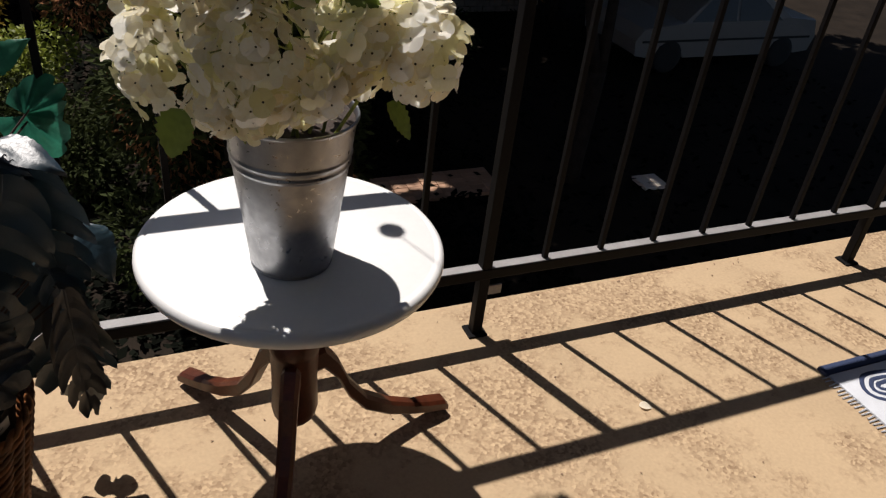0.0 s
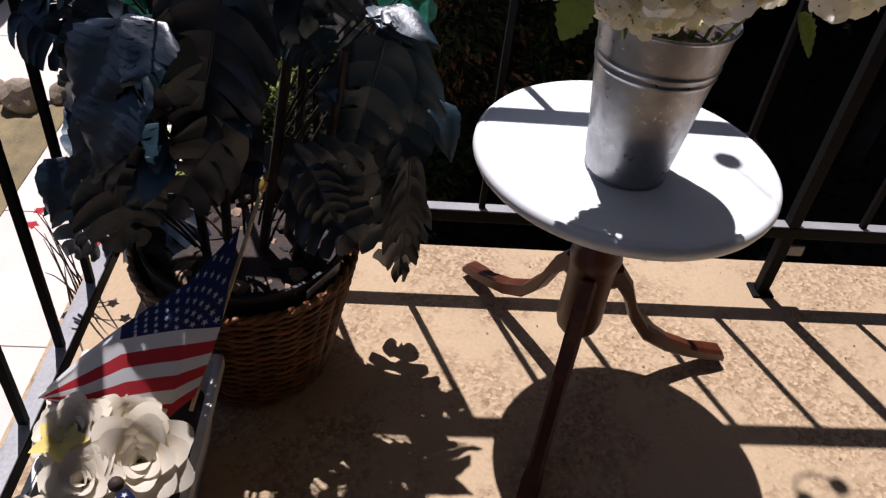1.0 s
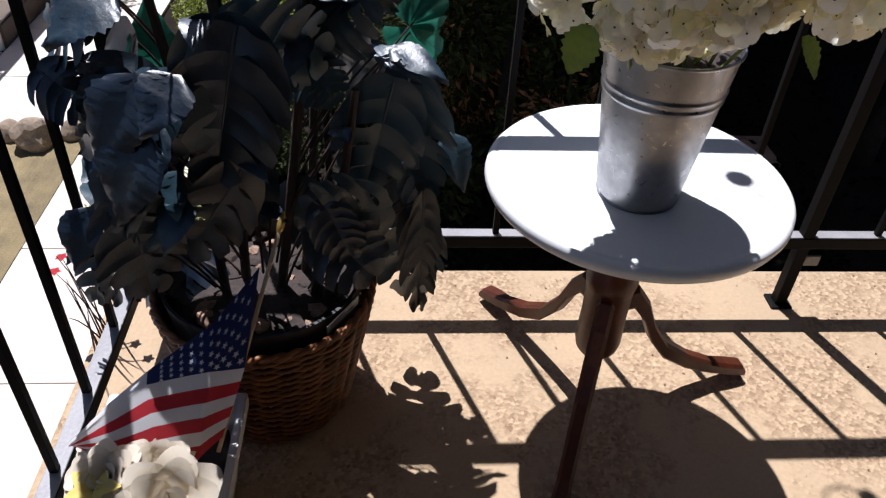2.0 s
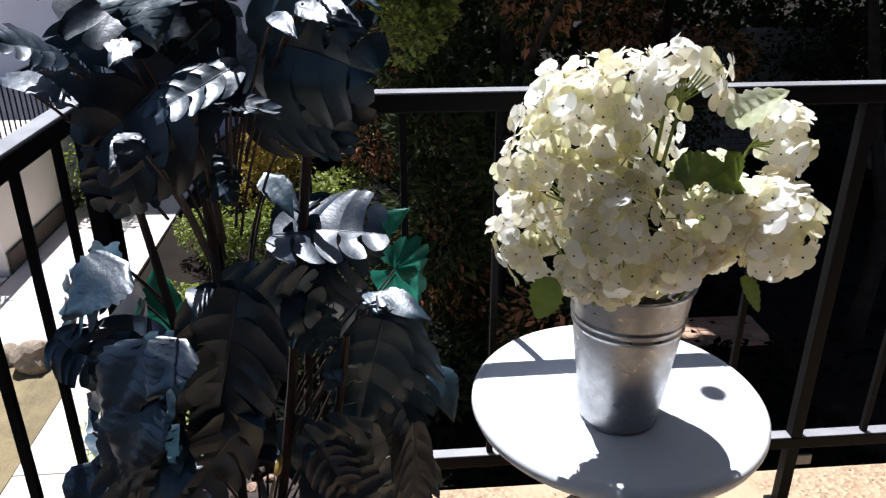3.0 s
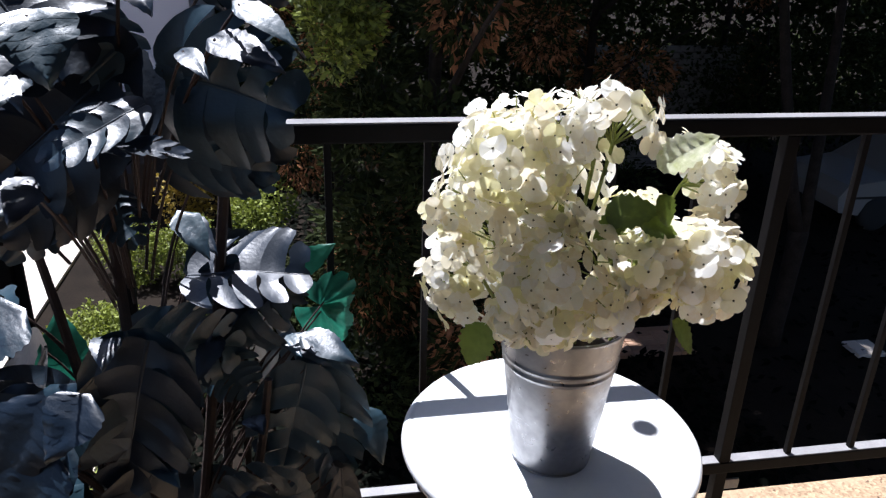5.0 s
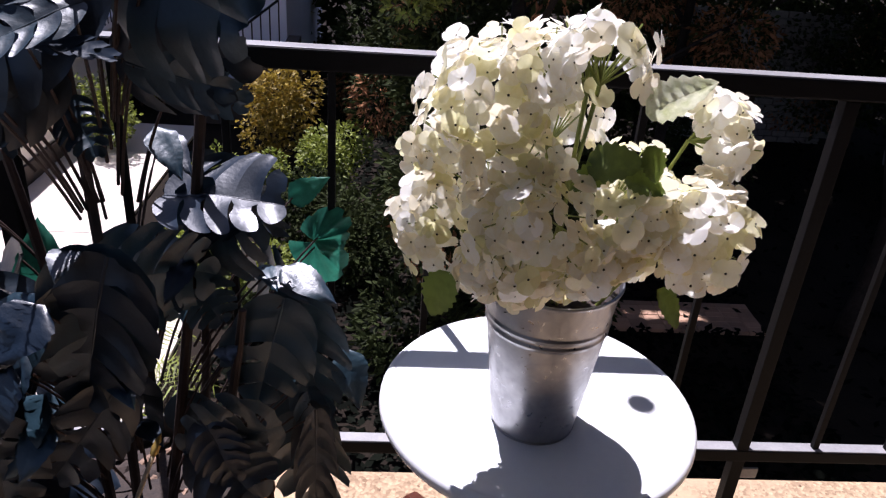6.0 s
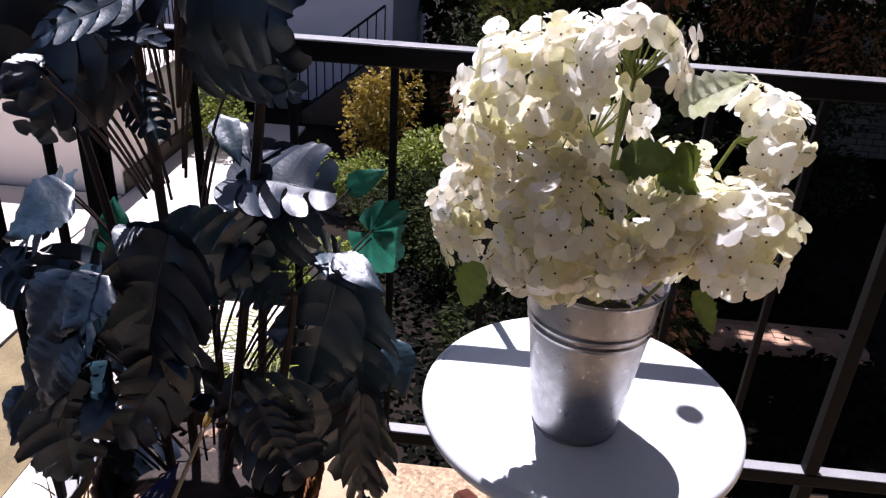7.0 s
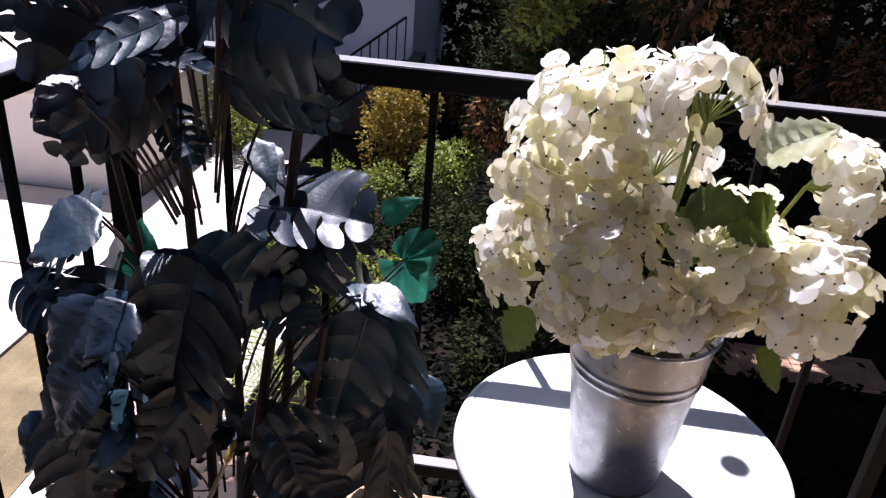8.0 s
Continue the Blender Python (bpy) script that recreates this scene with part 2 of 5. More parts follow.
def bend(a, b, sag, n=7):
    """Points of a gentle arc from a to b whose middle is moved by sag."""
    a, b, s = Vector(a), Vector(b), Vector(sag)
    return [a.lerp(b, k / n) + s * (4 * (k / n) * (1 - k / n)) for k in range(n + 1)]


def frame_from(way, normal):
    """Axes (side, along, normal) as a 3x3."""
    y = Vector(way).normalized()
    z = Vector(normal)
    z = (z - y * z.dot(y))
    z = z.normalized() if z.length > 1e-4 else y.orthogonal().normalized()
    x = y.cross(z)
    return Matrix((x, y, z)).transposed()


# ---- the balcony ----
RAIL_Y, RAIL_X, SLAB_Y, SLAB_X, GROUND = 1.551, -0.440, 1.671, -0.575, -3.4

slab = part("floor", box(bmesh.new(), (SLAB_X, -1.6, -0.16), (6.0, SLAB_Y, 0.0), 0.008), M["concrete"], None)
tagged(slab, "sun-bleached buff concrete balcony slab with worn pitted edge", "floor", kind="structure")
wall_under = part("wall_under", box(bmesh.new(), (SLAB_X + 0.06, -1.6, GROUND), (6.0, SLAB_Y - 0.06, -0.164)), M["stucco"], None)
tagged(wall_under, "cream stucco wall carrying the balcony slab", "wall", kind="structure")
# closing walls are unseen; their dark colour lowers fill on the balcony
wall_south = part("wall_south", box(bmesh.new(), (SLAB_X, -1.8, 0.0), (6.0, -1.604, 2.6)), M["house_brown"], None)
tagged(wall_south, "unseen plain brown house wall behind the balcony, darkened to cut bounced light", "wall", kind="structure")
wall_east = part("wall_east", box(bmesh.new(), (6.004, -1.8, GROUND), (6.2, SLAB_Y, 2.6)), M["house_brown"], None)
tagged(wall_east, "unseen plain brown end wall of the balcony, darkened to cut bounced light", "wall", kind="structure")
# unseen soffit, added to keep sky light off the balcony
ceiling = part("ceiling", box(bmesh.new(), (SLAB_X - 0.2, -1.9, 2.604), (6.3, 1.45, 2.75)), M["roof"], None)
tagged(ceiling, "unseen brown soffit added to block sky light over the balcony", "ceiling", kind="structure")


def baluster(x, y, z0, z1, parent, w=0.0065):
    bm = box(bmesh.new(), (x - w, y - w, z0), (x + w, y + w, z1), 0.0012)
    return part("baluster", bm, M["iron"], parent)


def rail_post(x, y, parent, w=0.0135):
    bm = box(bmesh.new(), (x - w, y - w, -0.004), (x + w, y + w, 0.974), 0.002)
    box(bm, (x - w * 1.9, y - w * 1.9, -0.004), (x + w * 1.9, y + w * 1.9, 0.006), 0.002)
    return part("post", bm, M["iron"], parent)


back_rail = thing("railing", "charcoal black wrought iron railing along the slab edge", "railing", (1, RAIL_Y, 0), kind="structure")
part("top_rail", box(bmesh.new(), (RAIL_X - 0.019, RAIL_Y - 0.019, 0.975), (5.9, RAIL_Y + 0.019, 1.0105), 0.004), M["iron"], back_rail)
part("bottom_rail", box(bmesh.new(), (RAIL_X + 0.016, RAIL_Y - 0.016, 0.175), (5.9, RAIL_Y + 0.016, 0.205), 0.003), M["iron"], back_rail)
# thin added strips: glare on the rail tops painted as pale grey
part("rail_cap", box(bmesh.new(), (RAIL_X - 0.015, RAIL_Y - 0.0165, 1.0085), (5.9, RAIL_Y + 0.0165, 1.012), 0.001), M["lit_pale_grey"], back_rail, "added pale strip standing in for sun glare on the rail top")
part("rail_cap", box(bmesh.new(), (RAIL_X + 0.02, RAIL_Y - 0.0135, 0.203), (5.9, RAIL_Y + 0.0135, 0.2065), 0.001), M["lit_pale_grey"], back_rail, "added pale strip standing in for sun glare on the rail top")
for x in (0.997, 2.325, 3.653, 4.981):
    rail_post(x, RAIL_Y, back_rail)
for x in (*[0.997 - 0.1765 * k for k in range(1, 9)], *[0.997 + 0.166 * k for k in range(1, 29) if k % 8]):
    baluster(x, RAIL_Y, 0.204, 0.976, back_rail)

part("bracket", box(bmesh.new(), (1.012, 1.546, 0.118), (1.052, 1.552, 0.146), 0.002), M["lit_pale_grey"], back_rail, "small pale clip on the post")

side_rail = thing("railing", "charcoal black wrought iron side railing meeting the corner post", "railing", (RAIL_X, 1, 0), kind="structure")
part("top_rail", box(bmesh.new(), (RAIL_X - 0.019, -1.6, 0.975), (RAIL_X + 0.019, RAIL_Y - 0.02, 1.0105), 0.004), M["iron"], side_rail)
part("bottom_rail", box(bmesh.new(), (RAIL_X - 0.016, -1.6, 0.175), (RAIL_X + 0.016, RAIL_Y - 0.017, 0.205), 0.003), M["iron"], side_rail)
# side rail gets the same strips, top light put into their colour
part("rail_cap", box(bmesh.new(), (RAIL_X - 0.0165, -1.6, 1.0085), (RAIL_X + 0.0165, RAIL_Y - 0.02, 1.012), 0.001), M["lit_pale_grey"], side_rail, "added pale strip standing in for sun glare on the rail top")
part("rail_cap", box(bmesh.new(), (RAIL_X - 0.0145, -1.6, 0.203), (RAIL_X + 0.0145, RAIL_Y - 0.02, 0.2065), 0.001), M["lit_pale_grey"], side_rail, "added pale strip standing in for sun glare on the rail top")
rail_post(RAIL_X, RAIL_Y, side_rail, 0.017)
rail_post(RAIL_X, 0.1, side_rail)
for k in range(1, 18):
    y = RAIL_Y - 0.131 - 0.155 * (k - 1)
    if abs(y - 0.1) > 0.06 and y > -1.5:
        baluster(RAIL_X, y, 0.204, 0.976, side_rail)

# ---- round pedestal table ----
TABLE, TOP = (0.463, 1.266), 0.545
table = thing("side_table", "round white-topped pedestal table with dark mahogany tripod base", "table", (*TABLE, 0))
rim = [(0.0, 0.0), (0.205, 0.0), (0.236, 0.003), (0.2455, 0.009), (0.2495, 0.018), (0.2485, 0.026), (0.244, 0.0315), (0.237, 0.0335), (0.2345, 0.0318), (0.231, 0.0335), (0.12, 0.034), (0.0, 0.034)]
part("tabletop", lathe(rim, (*TABLE, TOP - 0.034), 96), M["white_paint"], table, "white painted round top with a grooved edge", smooth=True)
column = [(0.055, 0.52), (0.06, 0.50), (0.035, 0.47), (0.026, 0.42), (0.030, 0.37), (0.040, 0.345), (0.048, 0.33), (0.044, 0.31), (0.042, 0.24), (0.044, 0.175), (0.040, 0.155), (0.03, 0.14), (0.014, 0.13)]
part("column", lathe([(r, z * 0.985) for r, z in reversed(column)] + [(0.05, TOP - 0.0345)], (*TABLE, 0), 32), M["mahogany"], table, "turned dark mahogany column", smooth=True)


def table_leg(tip):
    a, b = Vector((*TABLE, 0)), Vector((tip[0], tip[1], 0))
    d = (b - a).normalized()
    r = (b - a).length
    side = Vector((-d.y, d.x, 0))
    path = [(0.02, 0.27, 0.035), (0.055, 0.275, 0.036), (0.085, 0.235, 0.034), (0.11, 0.175, 0.031), (0.15, 0.118, 0.028), (0.21, 0.075, 0.025), (0.27, 0.047, 0.021), (0.31, 0.036, 0.02), (r - 0.008, 0.026, 0.0185), (r, 0.02, 0.012)]
    bm = bmesh.new()
    rings = []
    for i, (u, z, h) in enumerate(path):
        w = 0.017 - 0.004 * i / len(path) + (0.004 if i >= 7 else 0)
        p = a + d * u
        ring = []
        for sx, sz in ((-1, -0.7), (-0.75, -1), (0.75, -1), (1, -0.7), (1, 0.6), (0.6, 1), (-0.6, 1), (-1, 0.6)):
            ring.append(bm.verts.new(p + side * (w * sx) + Vector((0, 0, max(z + h * 0.75 * sz, 0.0)))))
        rings.append(ring)
    for p, q in zip(rings, rings[1:]):
        for k in range(8):
            bm.faces.new((p[k], p[(k + 1) % 8], q[(k + 1) % 8], q[k]))
    bm.faces.new(list(reversed(rings[0])))
    bm.faces.new(rings[-1])
    bmesh.ops.recalc_face_normals(bm, faces=bm.faces[:])
    return part("leg", bm, M["mahogany"], table, smooth=False)


for tip in ((0.285, 1.568), (0.815, 1.322), (0.340, 0.940)):
    table_leg(tip)

# ---- galvanised bucket ----
BUCKET = (0.447, 1.214, TOP + 0.0005)
bucket = thing("flower_bucket", "tapered galvanised zinc flower bucket standing on the table", "bucket", BUCKET)
H = 0.250
def wall_r(z):
    return 0.0625 + (0.0945 - 0.0625) * z / H
prof = [(0.0, 0.003), (0.0590, 0.003), (0.0605, 0.0), (0.063, 0.0), (0.064, 0.005)]
for k in range(1, 120):
    z = H * k / 120
    bead = sum(0.0024 * math.exp(-((z - c) / 0.0024) ** 2) for c in (0.180, 0.193))
    prof.append((wall_r(z) + bead, z))
prof += [(0.0945, H - 0.004), (0.0970, H - 0.003), (0.0980, H), (0.0970, H + 0.003), (0.0945, H + 0.002), (0.0928, H - 0.004)]
prof += [(wall_r(H * k / 8) - 0.0018, H * k / 8) for k in range(7, 0, -1)] + [(0.0, 0.006)]
part("body", lathe(prof, BUCKET, 72), M["zinc"], bucket, smooth=True)
seam = bmesh.new()
tube([(BUCKET[0] - 0.057, BUCKET[1] + 0.031, BUCKET[2] + 0.01), (BUCKET[0] - 0.078, BUCKET[1] + 0.052, BUCKET[2] + H - 0.01)], 0.0022, 6, seam)
part("seam", seam, M["zinc"], bucket)


# ---- hydrangeas ----
def floret_mesh(k):
    """Four rounded, slightly cupped petals about a dark eye, facing +z, 30 mm across."""
    rnd = random.Random(k)
    v, f, mi = [], [], []
    for q in range(4):
        a = math.pi / 2 * q + rnd.uniform(-0.12, 0.12)
        length, width, lift = rnd.uniform(0.0165, 0.0205), rnd.uniform(0.0105, 0.0135), rnd.uniform(-0.007, 0.008)
        ca, sa = math.cos(a), math.sin(a)
        base = len(v)
        rows = [(0.001, 0.12, 0.0), (0.0045, 0.55, 0.1), (0.0095, 1.0, 0.4), (0.0135, 0.92, 0.75), (0.0165, 0.6, 0.95), (0.0178, 0.22, 1.0)]
        for u, w, h in rows:
            for s in (-1, 0, 1):
                x, y = u * length / 0.0175, s * w * width
                z = lift * h + 0.0016 * abs(s) * w + rnd.uniform(-0.0004, 0.0004)
                v.append((x * ca - y * sa, x * sa + y * ca, z + 0.0006 * (q % 2)))
        for i in range(len(rows) - 1):
            for j in range(2):
                p = base + i * 3 + j
                f.append((p, p + 1, p + 4, p + 3))
                mi.append(0)
    base = len(v)
    for i in range(6):
        v.append((0.0017 * math.cos(i * math.pi / 3), 0.0017 * math.sin(i * math.pi / 3), 0.0018))
    v.append((0, 0, 0.0038))
    for i in range(6):
        f.append((base + i, base + (i + 1) % 6, base + 6))
        mi.append(1)
    return mesh_from("floret", v, f, [M["lime_petal" if k % 4 == 3 else "petal"], M["dot"]], mi, smooth=True)


FLORETS = [floret_mesh(k) for k in range(8)]


def heart_leaf(length, width, fold=0.25, curl=0.2, teeth=0.06, rows=14):
    """A toothed oval leaf along +y, facing +z, as verts and faces."""
    v, f = [], []
    for i in range(rows + 1):
        u = i / rows
        w = width * (math.sin(math.pi * u ** 0.75) ** 0.8 if 0 < u < 1 else 0.02)
        w *= 1 + (teeth if i % 2 else -teeth)
        for j, s in enumerate((-1, -0.5, 0, 0.5, 1)):
            v.append((s * w, u * length, fold * abs(s) * w - curl * length * u * u + (0.035 * length if i % 2 and abs(s) == 0.5 else 0)))
    for i in range(rows):
        for j in range(4):
            p = i * 5 + j
            f.append((p, p + 1, p + 6, p + 5))
    return v, f


def place_leaf(name, vf, base, tip, normal, material, parent, label=""):
    v, f = vf
    length = max(p[1] for p in v)
    b, t = Vector(base), Vector(tip)
    k = (t - b).length / length
    m = Matrix.Translation(b) @ frame_from(t - b, normal).to_4x4() @ Matrix.Diagonal((k, k, k, 1))
    me = mesh_from(name, [m @ Vector(p) for p in v], f, material, smooth=True)
    return part(name, me, material, parent, label)


VOIDS = ((0.428, 1.118, 0.034, 0.026), (0.449, 0.962, 0.017, 0.022))
MOUTH = Vector((BUCKET[0], BUCKET[1], BUCKET[2] + H - 0.01))
rnd = random.Random(11)


def hydrangea(centre, radius, count, aim, leaves=(), flat=0.8):
    c = Vector(centre)
    foot = MOUTH + Vector((rnd.uniform(-0.035, 0.035), rnd.uniform(-0.035, 0.035), -0.13))
    ob = thing("hydrangea_stem", "white artificial hydrangea bloom on a green stem in the bucket", "flower", foot, group="bouquet of hydrangeas")
    aim = Vector(aim).normalized()
    heart = c - aim * radius * 0.45
    part("stem", tube(bend(foot, heart, (0, 0, -0.01)), 0.0026, 6), M["stem"], ob)
    turn = aim.to_track_quat("Z", "Y")
    count = int(count * 0.72)
    for k in range(count):
        # an even spread over the dome, a little jittered
        z = 1 - 1.35 * (k + 0.5) / count
        a = k * 2.39996 + rnd.uniform(-0.2, 0.2)
        r = math.sqrt(max(0, 1 - z * z))
        d = turn @ Vector((r * math.cos(a), r * math.sin(a), z * flat))
        p = c + d * radius * rnd.uniform(0.66, 1.06)
        if p.y < 1.13 and any(((p.x - x) / a) ** 2 + ((p.z - z) / b) ** 2 < 1 for x, z, a, b in VOIDS):
            continue
        face = (d.normalized() + Vector((rnd.uniform(-0.6, 0.6), rnd.uniform(-0.6, 0.6), rnd.uniform(-0.25, 0.75)))).normalized()
        fl = new("floret", rnd.choice(FLORETS))
        s = rnd.uniform(0.68, 1.0)
        fl.parent = ob
        fl.matrix_world = Matrix.Translation(p) @ face.to_track_quat("Z", "Y").to_matrix().to_4x4() @ pose(0, 0, 0, 0, 0, rnd.uniform(0, 360)) @ Matrix.Diagonal((s, s, s, 1))
        fl.matrix_parent_inverse = Matrix.Translation(-foot)
        fl.matrix_basis = Matrix.Translation(p) @ face.to_track_quat("Z", "Y").to_matrix().to_4x4() @ pose(0, 0, 0, 0, 0, rnd.uniform(0, 360)) @ Matrix.Diagonal((s, s, s, 1))
    twigs = bmesh.new()
    for k in range(14):
        d = turn @ Vector((rnd.uniform(-0.8, 0.8), rnd.uniform(-0.8, 0.8), rnd.uniform(0.1, 0.8)))
        tube([heart, heart.lerp(c + d * radius * 0.9, 0.5), c + d * radius * 0.9], [0.0014, 0.0011, 0.0008], 5, twigs)
    part("pedicel_spray", twigs, M["stem"], ob, "thin yellow-green flower stalks")["kind"] = "stuff"
    for base, tip, normal, w, tone in leaves:
        place_leaf("leaf", heart_leaf(1, w, teeth=0.1), base, tip, normal, M[tone], ob, "veined cream-green leaf" if tone == "pale_leaf" else "veined yellow-green leaf")
    return ob


hydrangea((0.328, 1.126, 1.065), 0.084, 120, (-0.368, -0.353, 0.945))
hydrangea((0.429, 1.057, 1.121), 0.054, 60, (0.095, -0.254, 0.979), [((0.468, 1.027, 1.081), (0.513, 0.996, 1.128), (0.112, -0.626, 0.725), 0.30, "pale_leaf")])
hydrangea((0.593, 1.152, 1.027), 0.060, 66, (0.972, -0.178, 0.523))
hydrangea((0.570, 1.068, 0.932), 0.070, 96, (0.838, -0.604, 0.053))
hydrangea((0.380, 1.068, 0.932), 0.086, 122, (-0.205, -0.980, -0.097), [((0.292, 1.073, 0.869), (0.266, 1.069, 0.809), (-0.397, -0.740, 0.484), 0.36, "lime_leaf")])
hydrangea((0.273, 1.148, 0.902), 0.062, 74, (-1.023, -0.116, 0.141))
hydrangea((0.492, 1.064, 0.945), 0.066, 84, (0.294, -1.028, -0.132), [((0.524, 1.039, 0.876), (0.565, 1.032, 0.829), (0.409, -0.729, 0.522), 0.26, "lime_leaf"), ((0.424, 1.055, 1.015), (0.475, 1.022, 1.034), (-0.103, -0.787, 0.592), 0.34, "lime_leaf"), ((0.449, 1.053, 1.016), (0.407, 1.034, 0.996), (-0.097, -0.702, 0.705), 0.3, "lime_leaf"), ((0.477, 1.031, 1.047), (0.497, 1.023, 1.009), (0.198, -0.876, 0.289), 0.34, "lime_leaf"), ((0.463, 1.041, 1.0085), (0.503, 1.018, 1.004), (0.013, -0.615, 0.722), 0.34, "lime_leaf")])
hydrangea((0.289, 1.191, 0.989), 0.060, 62, (-1.005, 0.137, 0.480))
hydrangea((0.441, 1.060, 0.896), 0.046, 42, (0.005, -0.967, -0.339))
hydrangea((0.354, 1.075, 0.993), 0.056, 52, (-0.319, -1.018, 0.246))
hydrangea((0.381, 1.089, 1.108), 0.052, 50, (-0.195, -0.621, 0.915))
hydrangea((0.410, 1.192, 1.018), 0.070, 66, (0.086, 0.928, 0.539))
hydrangea((0.511, 1.176, 0.942), 0.060, 56, (0.699, 0.919, 0.161))
hydrangea((0.333, 1.206, 0.927), 0.066, 60, (-0.394, 1.038, 0.129))
hydrangea((0.465, 1.060, 0.911), 0.036, 34, (0.1, -1.0, -0.15))
hydrangea((0.496, 1.055, 0.955), 0.050, 56, (0.35, -1.0, 0.1))
hydrangea((0.378, 1.085, 0.861), 0.038, 36, (0.0, -1.0, -0.3))
hydrangea((0.332, 1.090, 0.867), 0.038, 36, (-0.4, -1.0, -0.3))
hydrangea((0.426, 1.085, 0.872), 0.038, 36, (0.2, -1.0, -0.3))

# bare stalks in the gaps between the blooms
bare = thing("hydrangea_stem", "bare yellow-green flower stalks between the white blooms", "flower", (MOUTH.x, MOUTH.y, MOUTH.z - 0.1), group="bouquet of hydrangeas")
rnd = random.Random(17)
for x, z in ((0.428, 1.118), (0.449, 0.962)):
    heart = Vector((x, 1.115, z - 0.045))
    part("stem", tube(bend(MOUTH + Vector((0, 0, -0.1)), heart, (0, 0.01, 0)), 0.0028, 6), M["stem"], bare)
    for k in range(9):
        end = heart + Vector((rnd.uniform(-0.042, 0.042), rnd.uniform(-0.05, -0.01), rnd.uniform(0.045, 0.085)))
        part("stalk", tube(bend(heart, end, (0, -0.006, 0.0), 4), [0.0020, 0.0018, 0.0016, 0.0014, 0.0012], 5), M["stem"], bare)
# added dark disc stands in for shade inside the bucket
part("foam", lathe([(0.0, -0.06), (0.082, -0.06), (0.0915, -0.008), (0.06, -0.002), (0.0, 0.0)], (BUCKET[0], BUCKET[1], BUCKET[2] + H), 32), M["soil"], bucket, "dark disc added for the shade in the bucket mouth")

# ---- wicker basket with a monstera ----
BASKET, BASKET_H = (-0.166, 1.300), 0.28
basket = thing("wicker_basket", "honey-brown woven wicker basket planter on the concrete", "basket", (*BASKET, 0))


def basket_r(z):
    return 0.140 + 0.055 * z / BASKET_H


for k in range(30):
    z = 0.008 + (BASKET_H - 0.02) * k / 29
    n = 120
    pts = []
    for i in range(n + 1):
        a = 2 * math.pi * i / n
        r = basket_r(z) + 0.0042 * math.cos(15 * a + math.pi * (k % 2))
        pts.append((BASKET[0] + r * math.cos(a), BASKET[1] + r * math.sin(a), z + 0.0012 * math.sin(5 * a + k)))
    part("strand", tube(pts, 0.0054, 5), M["wicker"], basket, smooth=True)
for k in range(30):
    a = 2 * math.pi * k / 30
    part("stake", tube([(BASKET[0] + basket_r(z) * math.cos(a), BASKET[1] + basket_r(z) * math.sin(a), z) for z in (0.004, 0.1, 0.2, BASKET_H)], 0.0034, 5), M["wicker"], basket)
for k in range(2):
    pts = []
    for i in range(141):
        a = 2 * math.pi * i / 140
        b = 22 * a + math.pi * k
        r = basket_r(BASKET_H) + 0.004 * math.cos(b)
        pts.append((BASKET[0] + r * math.cos(a), BASKET[1] + r * math.sin(a), BASKET_H + 0.001 + 0.004 * math.sin(b)))
    part("rim_braid", tube(pts, 0.0052, 6), M["wicker"], basket, "twisted wicker rim", smooth=True)
part("lining", lathe([(0.0, 0.006), (0.130, 0.006), (0.180, 0.315), (0.174, 0.315), (0.126, 0.03), (0.0, 0.03)], (*BASKET, 0), 40), M["black_plastic"], basket, "black plastic nursery pot")

plant = thing("monstera_plant", "tall artificial monstera with dark split leaves, potted in the basket", "plant", (*BASKET, 0.2))
bm = lathe([(0.150, 0.185), (0.160, 0.260), (0.1, 0.276), (0.0, 0.28)], (*BASKET, 0), 40)
part("soil", bm, M["soil"], plant, "dark bark mulch")
rnd = random.Random(5)
for k in range(60):
    a, r = rnd.uniform(0, 6.283), 0.150 * math.sqrt(rnd.random())
    bm = bmesh.new()
    bmesh.ops.create_icosphere(bm, subdivisions=1, radius=1)
    s = rnd.uniform(0.007, 0.02)
    for v in bm.verts:
        v.co = Vector((v.co.x * s * 1.3, v.co.y * s, v.co.z * s * 0.55)) * rnd.uniform(0.7, 1.2)
    bm.transform(Matrix.Translation((BASKET[0] + r * math.cos(a), BASKET[1] + r * math.sin(a), 0.270 + s * 0.3)) @ pose(0, 0, 0, rnd.uniform(-30, 30), rnd.uniform(-30, 30), rnd.uniform(0, 360)))
    part("bark_chip", bm, M["moss"] if k % 3 == 0 else M["soil"], plant)


